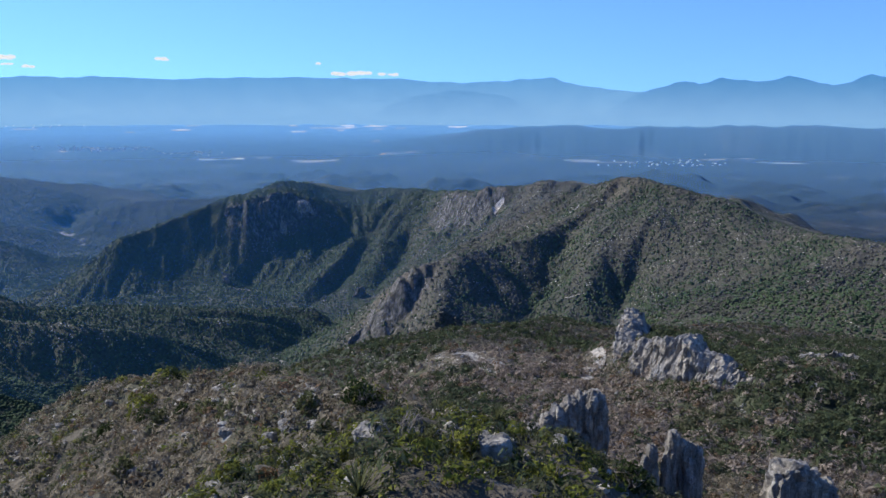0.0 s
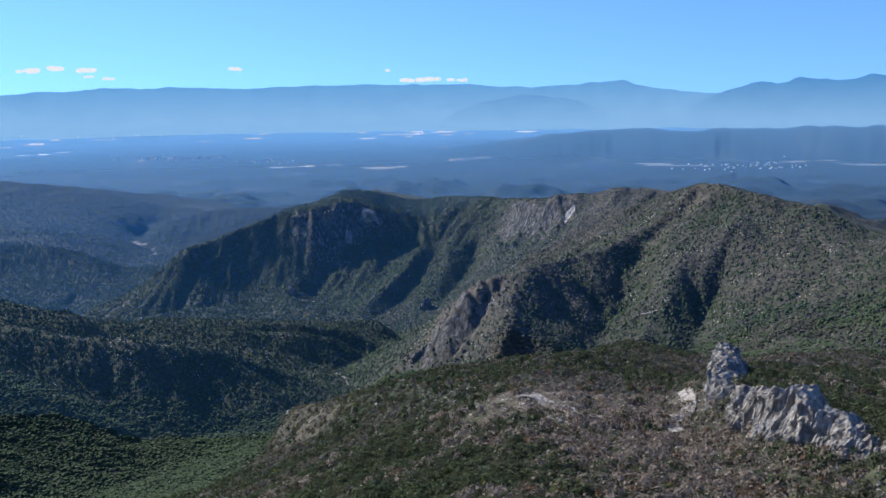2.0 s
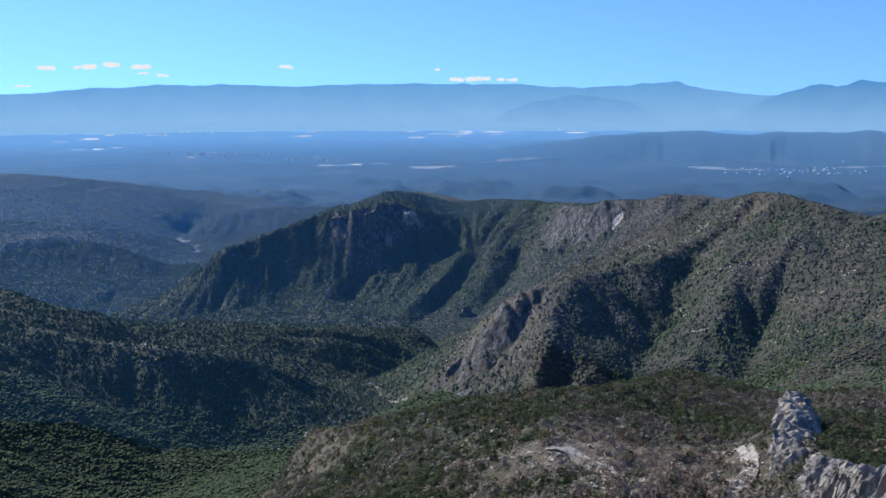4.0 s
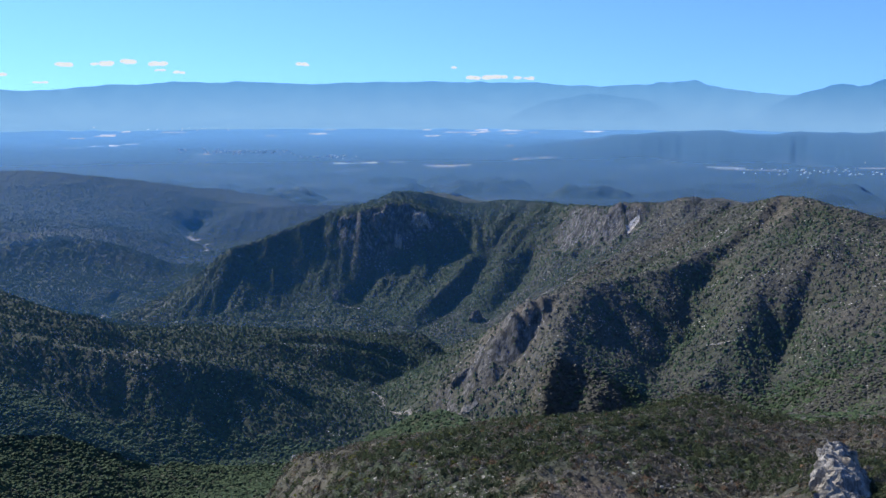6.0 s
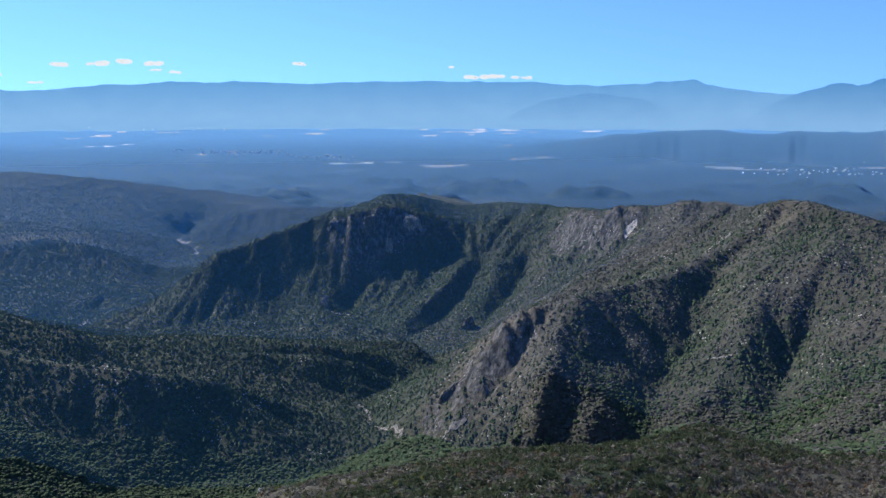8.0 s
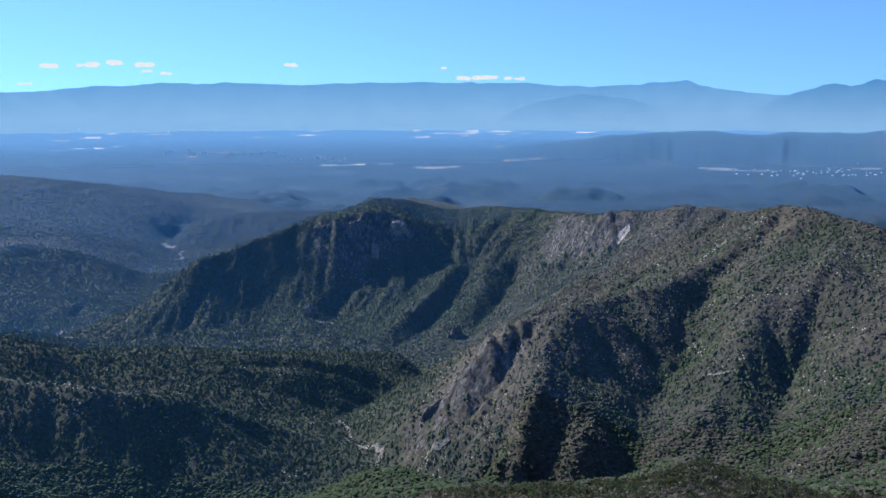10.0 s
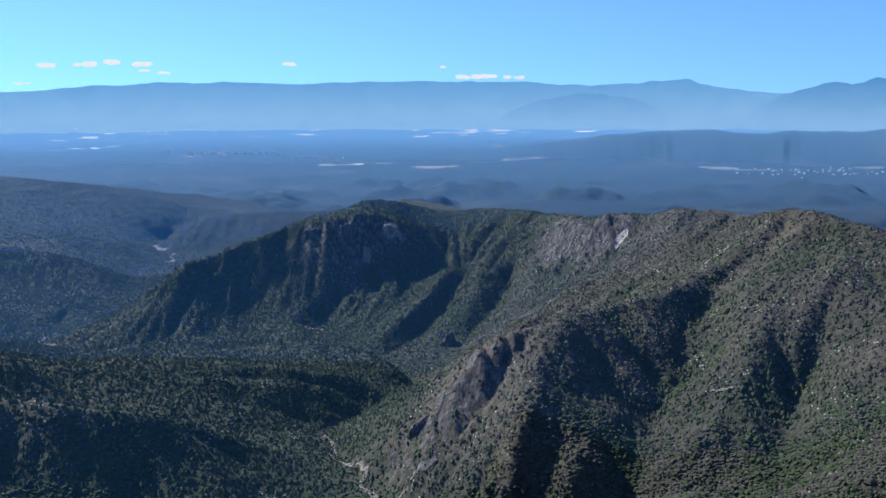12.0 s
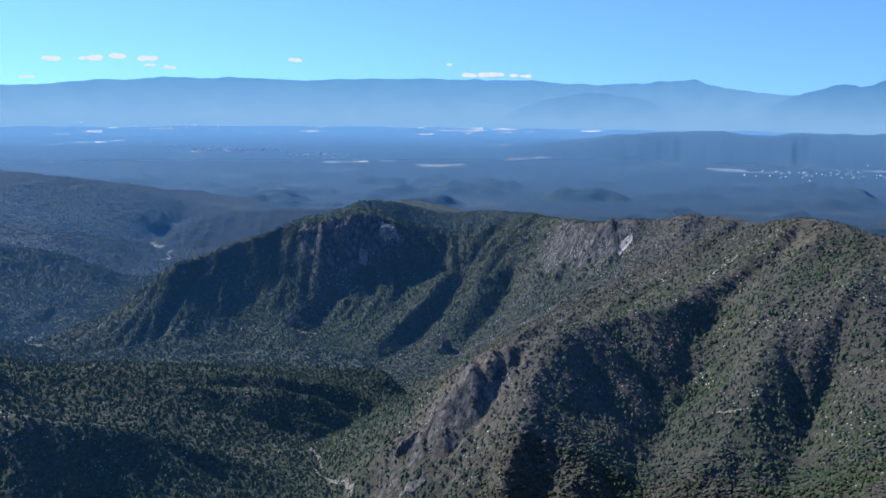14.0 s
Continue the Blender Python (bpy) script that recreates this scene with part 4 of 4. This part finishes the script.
ribbon("scree", ((16, 372), (8, 368), (-2, 366), (-8, 368)), 2.6, GRAVEL, "narrow pale scree chute on the spur", "scree", 6)
ribbon("scree", ((160, 480), (152, 474), (142, 462)), 3.0, GRAVEL, "pale scree patch below the crest", "scree", 7)
ribbon("scree", ((-82, 668), (-74, 662), (-66, 666)), 5.0, GRAVEL, "pale scree at the foot of the shaded gully", "scree", 8)
ribbon("landslip_scar", ((124, 585), (128, 586), (133, 585)), 5.5, rock_material(2.3), "bright fresh landslip scar under the crest", "scree", 10)
ribbon("scree", ((42, 113), (40, 100), (38, 89), (35, 79)), 3.6, rock_material(1.6), "pale stony slope below the rock wall", "scree", 11)
ribbon("scree", ((14, 100), (18, 92), (24, 86)), 3.0, rock_material(1.3), "pale stony patch between brown bushes", "scree", 12)
ribbon("track", ((112, 356), (118, 356), (123, 353)), 0.9, GRAVEL, "short pale track on the spur", "track", 9)


# ---- rocks of the near hill ----
def lump(size, seed, level=4, boxy=0.6, joints=0.95):
    """The corners and faces of one weathered limestone block: boxy, cut by upright joints and bedding cracks."""
    bm = bmesh.new()
    bmesh.ops.create_icosphere(bm, subdivisions=level, radius=1)
    off = Vector((seed * 7.13, seed * 3.71, seed * 1.97))
    sx, sy, sz = size
    out = []
    for v in bm.verts:
        p = Vector([math.copysign(abs(c) ** boxy, c) for c in v.co])
        p = Vector((p.x * sx, p.y * sy, p.z * sz))
        q = p + off
        n = v.co.copy()
        reach = min(sx, sy, sz)
        big = noise.fractal(q * 0.3, 1.0, 2.0, 3)
        near_, spots_ = noise.voronoi(Vector((q.x * 0.8, q.y * 0.8, q.z * 0.34)))
        gap = min((near_[1] - near_[0]) * 3.2, 1.0)
        shift = noise.noise(spots_[0] * 5.3)
        near_, spots_ = noise.voronoi(q * 1.5 + off)
        chip = min((near_[1] - near_[0]) * 3.0, 1.0)
        fine = noise.fractal(q * 2.4, 0.8, 2.1, 4) * 0.12 * min(1.0, reach)
        p = p + n * (big * 0.2 * reach + (gap - 0.7) * 0.3 * reach * joints + shift * 0.26 * reach + (chip - 0.7) * 0.15 * reach + fine)
        out.append(p)
    faces = [[v.index for v in f.verts] for f in bm.faces]
    bm.free()
    return np.array(out), np.array(faces)


def rock(name, at, lumps, label, category="rock", group="", turn=0, mat=None):
    """A rock of one or several blocks grown together, standing in the ground at (east, north). lumps: (offset, size, seed, level)."""
    vs, fs, count = [], [], 0
    for (ox, oy, oz), size, seed, level in lumps:
        v, f = lump(size, seed, level)
        vs.append(v + np.array([ox, oy, oz]))
        fs.append(f + count)
        count += len(v)
    ob = sheet(name, np.concatenate(vs), np.concatenate(fs), mat or ROCK)
    z = float(height(np.array([at[0]]), np.array([at[1]]))[0]) if len(at) == 2 else at[2]
    ob.matrix_world = pose(at[0], at[1], z, 0, 0, turn)
    return tagged(ob, label, category, group)


WALL, CLIFF, BRIGHT = rock_material(1.35), rock_material(0.7), rock_material(1.3)


def crag(name, chain, thick, seed, label, step_=0.22, rows=46, face_to=(-1.0, 0.0), mat=None, rugged=1.0):
    """A jagged rock wall along a chain of (east, north, top level): a fluted face to the west, a broken crown, a slope behind."""
    chain = np.array(chain, float)
    seg = np.hypot(*np.diff(chain[:, :2], axis=0).T)
    at = np.concatenate([[0], np.cumsum(seg)])
    s = np.arange(0, at[-1], step_)
    x, y, top = (np.interp(s, at, chain[:, k]) for k in range(3))
    soft = np.ones(9) / 9
    x, y = (np.convolve(np.pad(v, 4, "edge"), soft, "valid") for v in (x, y))
    dx, dy = np.gradient(x), np.gradient(y)
    long = np.hypot(dx, dy)
    nx, ny = dy / long, -dx / long
    flip = np.where(nx * face_to[0] + ny * face_to[1] < 0, -1, 1)
    nx, ny = nx * flip, ny * flip
    foot = height(x + 2.5 * nx, y + 2.5 * ny) - 1.5
    back = height(x - (thick + 3) * nx, y - (thick + 3) * ny) - 1.0
    taper = 0.3 * at[-1] if rows < 40 else 3.0
    ends = step(0, taper, s) * step(at[-1], at[-1] - taper, s)
    top = foot + (top - foot - 3.0 * (rugged > 1)) * ends + 0.6 * rough(s / 7.5, s * 0, 3, seed) + 0.2 * np.floor(2.5 * lattice(s / 2.4, s * 0, seed + 5))
    t = np.linspace(0, 1, rows)[:, None]
    face = np.clip(t / 0.55, 0, 1)
    over = np.clip((t - 0.55) / 0.45, 0, 1)
    z = foot + (top - foot) * (1 - (1 - face) ** 1.35) + (back - top) * over ** 1.6
    out = 1.4 * (1 - face) + (-thick - 2.5) * over
    body = step(0.0, 0.08, t) * step(1.0, 0.8, t)
    blocks = np.floor(3 * lattice(s / 2.3 + 0.3 * lattice(z / 2.0, s / 3, seed + 8), z / 3.6, seed + 1)) / 3
    flutes = 1.1 * rough(s / 5.2 + 0 * t, z / 8, 3, seed + 9) + 0.75 * blocks + 0.7 * (abs(lattice(s / 1.7 + 0 * t, z / 6, seed + 2)) ** 0.5 - 0.6) + 0.3 * rough(s / 0.9 + 0 * t, z / 1.2, 3, seed + 3)
    cleft = 1 - step(0.0, 0.16, abs(lattice(s / 1.5 + 0.25 * lattice(z / 1.6, s / 2, seed + 13), z / 14, seed + 14)))
    flutes = flutes - 0.9 * cleft - 0.35 * (1 - step(0.0, 0.2, abs(lattice(s / 0.62 + 0 * t, z / 5, seed + 15))))
    beds = 0.35 * (abs(lattice(s / 9 + 0 * t, z / 1.5, seed + 4)) ** 0.6 - 0.5)
    out = out + body * rugged * (flutes + 1.5 * beds) + body * (rugged - 1) * 1.4 * (abs(lattice(s / 1.9 + 0 * t, z / 9, seed + 12)) ** 0.6 - 0.5)
    z = z + body * (0.5 * lattice(s / 0.9 + 0 * t, out / 0.9, seed + 6) + 0.25 * lattice(s / 0.35 + 0 * t, out / 0.4, seed + 7))
    v = np.stack([x + nx * out, y + ny * out, z], -1)
    ob = sheet(name, v, lattice_faces(rows, len(s)), mat or WALL)
    return tagged(ob, label, "rock outcrop", "crags of the land")


crag("rock_wall", ((43, 81, 192), (41.5, 74, 195.5), (42, 63, 199.5), (43.5, 54, 198.5), (46, 46, 197.5), (50, 41, 196)), 5, 1, "long grey limestone wall cut by upright joints above brown scrub")
crag("rock_slab", ((53, 110, 191), (50.5, 104, 194.5), (48, 98, 194.5), (45, 91, 192), (43, 86, 190)), 3.5, 2, "pale upright limestone slab standing out of brown scrub")
crag("rock_ledge", ((49, 52, 195), (53, 44, 195.5), (54, 37, 198.2), (57, 33, 196)), 2, 3, "broken pale limestone ledge among dark green scrub")
crag("rock_ledge", ((66, 66, 193), (70, 58, 196), (76, 52, 195.5), (82, 50, 193)), 5, 4, "broad pale limestone ledge under brown bushes")
crag("rock_ledge", ((30, 72, 187), (32, 64, 188), (33, 58, 187)), 3, 5, "low bare limestone ledge beside the rock wall")
# crags of the main ridge
for k, (chain, thick, words) in enumerate((
        (((-98, 742, 143), (-84, 738, 147), (-72, 736, 150)), 4, "dark grey fluted cliff under the peak of the ridge"),
        (((-68, 735, 150), (-58, 732, 151), (-46, 735, 153)), 4, "grey fluted cliff under the peak of the ridge"),
        (((-34, 737, 153), (-26, 734, 151), (-16, 733, 149), (-8, 733, 146)), 4, "pale fluted cliff under the peak of the ridge"),
        (((-44, 724, 137), (-39, 722, 134), (-35, 722, 130)), 3, "pale rock rib in a gully of the ridge"),
        (((-92, 690, 98), (-90, 676, 93), (-89, 662, 88)), 3, "grey buttress beside the shaded gully of the ridge"),
        (((84, 722, 139), (94, 708, 145), (101, 690, 150)), 4, "pale grey cliff below the crest of the ridge"),
        (((104, 664, 156), (109, 640, 160), (114, 618, 162), (119, 604, 162)), 4, "pale grey cliff below the crest of the ridge"),
        (((-4, 394, 110), (8, 391, 118), (20, 388, 127), (30, 386, 138)), 4, "columned grey cliff at the toe of the spur"),
        (((32, 388, 143), (42, 386, 145), (50, 386, 147), (58, 388, 150)), 4, "columned grey cliff at the toe of the spur"),
        (((10, 378, 112), (22, 377, 120), (34, 378, 131)), 3, "low columned cliff on the flank of the spur"),
        (((14, 614, 92), (22, 609, 96), (30, 612, 97)), 3, "low grey cliff on a rib of the ridge"))):
    crag("cliff", chain, thick, 20 + k, words, 0.45, 34, (-0.35, -1.0), BRIGHT if words.startswith("pale") else CLIFF, 1.35)



def columns(at, foot, posts, seed, label):
    """A pinnacle of upright blocks grown together. posts: offset east and north, half width, top above the place."""
    ob = new("rock_pinnacle")
    ob.matrix_world = pose(at[0], at[1], at[2] + foot)
    for k, (ox, oy, wide, top) in enumerate(posts):
        v, f = lump((wide, wide * 1.15, (top - foot) / 2), seed + k, 5)
        sheet("rock_column", v + np.array([ox, oy, (top - foot) / 2]), f, ROCK, parent=ob)
    return tagged(ob, label, "rock pinnacle")


columns((7.2, 4.5, 204.9), -6.5, ((-3.9, 0.2, 0.9, 2.7), (-2.7, -0.2, 1.1, 3.7), (-1.5, 0.3, 1.15, 4.4), (-0.4, 0, 1.05, 5.0), (0.8, 0.4, 1.15, 5.4), (2.0, -0.1, 1.0, 5.8), (2.8, 0.7, 0.9, 5.2),
        (-2.0, -1.0, 0.75, 1.2), (-0.3, -1.0, 0.7, 0.4), (0.9, -1.1, 0.7, 1.5), (-3.9, -0.5, 0.6, 0.6)), 21, "dark grey fluted limestone pinnacle rising from leafless scrub")
columns((14.0, -6, 206.7), -5.5, ((0.1, 0, 0.75, 2.6), (0.9, 0.2, 0.75, 2.2), (1.3, -0.2, 0.6, 1.9), (-0.9, 0.3, 0.65, 3.5), (0.4, -0.7, 0.6, 1.3), (-1.4, 0.1, 0.5, 1.4), (-2.8, 0.4, 0.65, 2.3), (-3.4, 0.3, 0.5, 1.3)), 51,
        "blocky grey limestone pinnacle beside leafless scrub")
rock("rock_outcrop", (22, -10.5, 206.0), (((0, 0, 0), (2.2, 1.6, 2.6), 41, 4), ((2.2, 0.2, -0.9), (2.0, 1.4, 1.8), 42, 4)), "tilted ribbed pale limestone outcrop on the slope", "rock outcrop")
rock("rock_outcrop", (34.5, 88, 181), (((0, 0, 0), (2.5, 1.6, 2.2), 65, 4),), "low pale limestone outcrop in brown scrub", "rock outcrop")
rock("rock_outcrop", (-43.5, 224), (((0, 0, 0), (2.2, 3.5, 5), 66, 4), ((-1.5, 6, -2), (2.0, 3, 4), 67, 4)), "row of grey rock teeth on the grassy edge", "rock outcrop")
rock("boulder", (-13.1, -50.4), (((0, 0, 0.25), (0.55, 0.5, 0.5), 71, 4),), "smooth white limestone boulder lying among shrubs", "boulder", "boulders of the near hill")

STONE = rock_material(1.55)
rng = np.random.default_rng(91)
shapes_ = [lump((1, 0.8, 0.6), 100 + k, 3) for k in range(6)]
stone_meshes = []
for v, f in shapes_:
    ob = sheet("boulder", v, f, STONE)
    stone_meshes.append(ob.data)
    bpy.data.objects.remove(ob)
bx, by = rng.uniform(-46, 4, 280), rng.uniform(-52, 10, 280)
bx[::3], by[::3] = rng.uniform(-24, 0, 94), rng.uniform(-46, -16, 94)
bz = height(bx, by)
for k in range(280):
    s = rng.uniform(0.16, 0.42) * (1.5 if k % 8 == 0 else 1)
    ob = new("boulder", stone_meshes[k % 6])
    ob.matrix_world = pose(bx[k], by[k], bz[k] + 0.15 * s, rng.uniform(-20, 20), rng.uniform(-20, 20), rng.uniform(0, 360)) @ Matrix.Diagonal((s, s, s, 1))
    tagged(ob, "pale grey limestone boulder lying between the shrubs", "boulder", "boulders of the near hill")
sx_, sy_ = rng.uniform(-50, 45, 13000), rng.uniform(-55, 150, 13000)
good = rough(sx_ / 14, sy_ / 14, 3, 55) > -0.25
sv = np.array([v for v, f in [lump((1, 0.85, 0.7), 140 + k, 1) for k in range(10)]])
scatter("stones", (sv, lump((1, 0.85, 0.7), 140, 1)[1]), sx_[good], sy_[good], rng.uniform(0.1, 0.4, good.sum()) ** 1.15, STONE, "loose pale limestone rubble strewn over the near hill", "stones", 93, tall=0.9, sink=0.1)


# ---- shrubs of the near hill ----
def leafy(count, wide, tall, leaf, seed, hollow=0.45):
    """Leaves of one bush: small folded blades set all over a lumpy dome."""
    rng = np.random.default_rng(seed)
    d = rng.normal(size=(count, 3))
    d /= np.linalg.norm(d, axis=1)[:, None]
    d[:, 2] = abs(d[:, 2])
    lumps = 0.75 + 0.35 * lattice(d[:, 0] * 2.2 + seed, d[:, 1] * 2.2 + d[:, 2] * 2, 3)
    at = d * (rng.uniform(hollow, 1, (count, 1)) ** 0.6) * lumps[:, None] * np.array([wide, wide, tall]) + np.array([0, 0, 0.08 * tall])
    a, b = rng.normal(size=(count, 3)), rng.normal(size=(count, 3))
    a /= np.linalg.norm(a, axis=1)[:, None]
    b -= a * (a * b).sum(1)[:, None]
    b /= np.linalg.norm(b, axis=1)[:, None]
    size = leaf * rng.uniform(0.6, 1.3, (count, 1))
    v = np.stack([at - a * size, at + b * size * 0.45, at + a * size, at - b * size * 0.45], 1)
    return v.reshape(-1, 3), np.arange(count * 4).reshape(-1, 4)


def twiggy(stems, wide, tall, seed, thick=0.03, forks=3):
    """Bare stems that fork outwards, three-sided and tapering."""
    rng = np.random.default_rng(seed)
    vs, fs = [], []

    def limb(p, d, length, r, level):
        q = p + d * length
        side = np.cross(d, [0.3, 0.2, 1.0])
        side /= np.linalg.norm(side) + 1e-9
        other = np.cross(d, side)
        base = len(vs) * 6
        ring = [side, -0.5 * side + 0.87 * other, -0.5 * side - 0.87 * other]
        vs.append(np.array([p + r * k for k in ring] + [q + 0.6 * r * k for k in ring]))
        for k in range(3):
            fs.append([base + k, base + (k + 1) % 3, base + 3 + (k + 1) % 3, base + 3 + k])
        if level:
            for _ in range(rng.integers(2, 4)):
                e = d + rng.normal(size=3) * 0.5 + np.array([0, 0, 0.12])
                limb(q, e / np.linalg.norm(e), length * rng.uniform(0.55, 0.85), r * 0.6, level - 1)

    for _ in range(stems):
        d = np.array([rng.normal() * wide, rng.normal() * wide, tall])
        limb(np.array([rng.normal() * 0.06, rng.normal() * 0.06, -0.05]), d / np.linalg.norm(d), tall * 0.4, thick, forks)
    return np.concatenate(vs), np.array(fs)


BARK = plain_paint("grey_bark", (0.20, 0.17, 0.145))
SHRUB_LEAVES = {k: leaf_material("shrub_" + k, dark, light, 5.0) for k, dark, light in (
    ("bright", (0.12, 0.14, 0.03), (0.26, 0.26, 0.065)), ("olive", (0.075, 0.085, 0.04), (0.15, 0.155, 0.075)), ("dark", (0.022, 0.036, 0.015), (0.06, 0.08, 0.03)), ("rust", (0.13, 0.075, 0.04), (0.24, 0.15, 0.09)))}


def shrub(key, wide, tall, leaves, leaf, seed, label):
    """A bush with its stems and its leaves."""
    ob = new("shrub")
    v, f = twiggy(4, 0.6 * wide, tall, seed, 0.03, 2)
    sheet("stem_cluster", v, f, BARK, parent=ob)
    v, f = leafy(leaves, wide, tall, leaf, seed)
    sheet("foliage", v, f, SHRUB_LEAVES[key], parent=ob)
    return tagged(ob, label, "shrub", "shrubs of the near hill")


def bare_shrub(wide, tall, seed):
    ob = new("bare_shrub")
    v, f = twiggy(6, wide, tall, seed, 0.022, 3)
    sheet("twig_cluster", v, f, BARK, parent=ob)
    return tagged(ob, "grey leafless shrub with fine bare twigs", "shrub", "shrubs of the near hill")


def yucca(seed):
    """A rosette of stiff narrow blades."""
    rng = np.random.default_rng(seed)
    vs, fs = [], []
    for k in range(46):
        a, up = rng.uniform(0, 2 * np.pi), rng.uniform(0.05, 1.4)
        d = np.array([math.cos(a) * math.cos(up), math.sin(a) * math.cos(up), math.sin(up)])
        side = np.array([-math.sin(a), math.cos(a), 0]) * 0.03
        b = len(vs) * 4
        vs.append(np.array([side, -side, d * 0.4 - side * 0.9, d * 0.4 + side * 0.9]) + np.array([0, 0, 0.25]))
        fs.append([b, b + 1, b + 2, b + 3])
        b = len(vs) * 4
        vs.append(np.array([d * 0.4 + side * 0.9, d * 0.4 - side * 0.9, d * 0.78 - [0, 0, 0.05] - side * 0.1, d * 0.78 - [0, 0, 0.05] + side * 0.1]) + np.array([0, 0, 0.25]))
        fs.append([b, b + 1, b + 2, b + 3])
    ob = new("yucca")
    sheet("rosette", np.concatenate(vs), np.array(fs), SHRUB_LEAVES["olive"], parent=ob)
    v, f = twiggy(1, 0.01, 0.7, seed, 0.09, 0)
    sheet("trunk", v, f, BARK, parent=ob)
    return tagged(ob, "olive green yucca rosette with stiff narrow blades", "yucca", "yuccas of the near hill")


kinds = [shrub("bright", 0.62, 0.95, 420, 0.085, 1, "rounded yellow green shrub on stony ground"), shrub("bright", 0.8, 0.8, 460, 0.085, 2, "spreading yellow green shrub on stony ground"),
         shrub("olive", 0.55, 0.8, 380, 0.08, 3, "olive green shrub among pale stones"), shrub("olive", 0.7, 0.65, 400, 0.08, 4, "low olive green shrub among pale stones"),
         shrub("dark", 0.65, 0.9, 460, 0.08, 5, "dense dark green shrub among pale stones"), shrub("rust", 0.5, 0.65, 300, 0.075, 6, "rust brown shrub with withered leaves"),
         bare_shrub(0.55, 0.85, 7), bare_shrub(0.75, 0.75, 8), bare_shrub(0.5, 0.7, 9), yucca(10)]
odds = np.cumsum([0.10, 0.09, 0.15, 0.15, 0.10, 0.06, 0.12, 0.10, 0.07, 0.06])
px_, py_ = rng.uniform(-44, 12, 290), rng.uniform(-54, 4, 290)
pz_ = height(px_, py_)
used = set()
for k in range(290):
    which = int(np.searchsorted(odds, rng.uniform(0, 1)))
    s = rng.uniform(0.75, 1.45)
    m = pose(px_[k], py_[k], pz_[k] - 0.03, 0, 0, rng.uniform(0, 360))
    if which in used:
        ob = copy_thing(kinds[which], m)
    else:
        ob = kinds[which]
        used.add(which)
    ob.matrix_basis = m @ Matrix.Diagonal((s, s, s, 1))
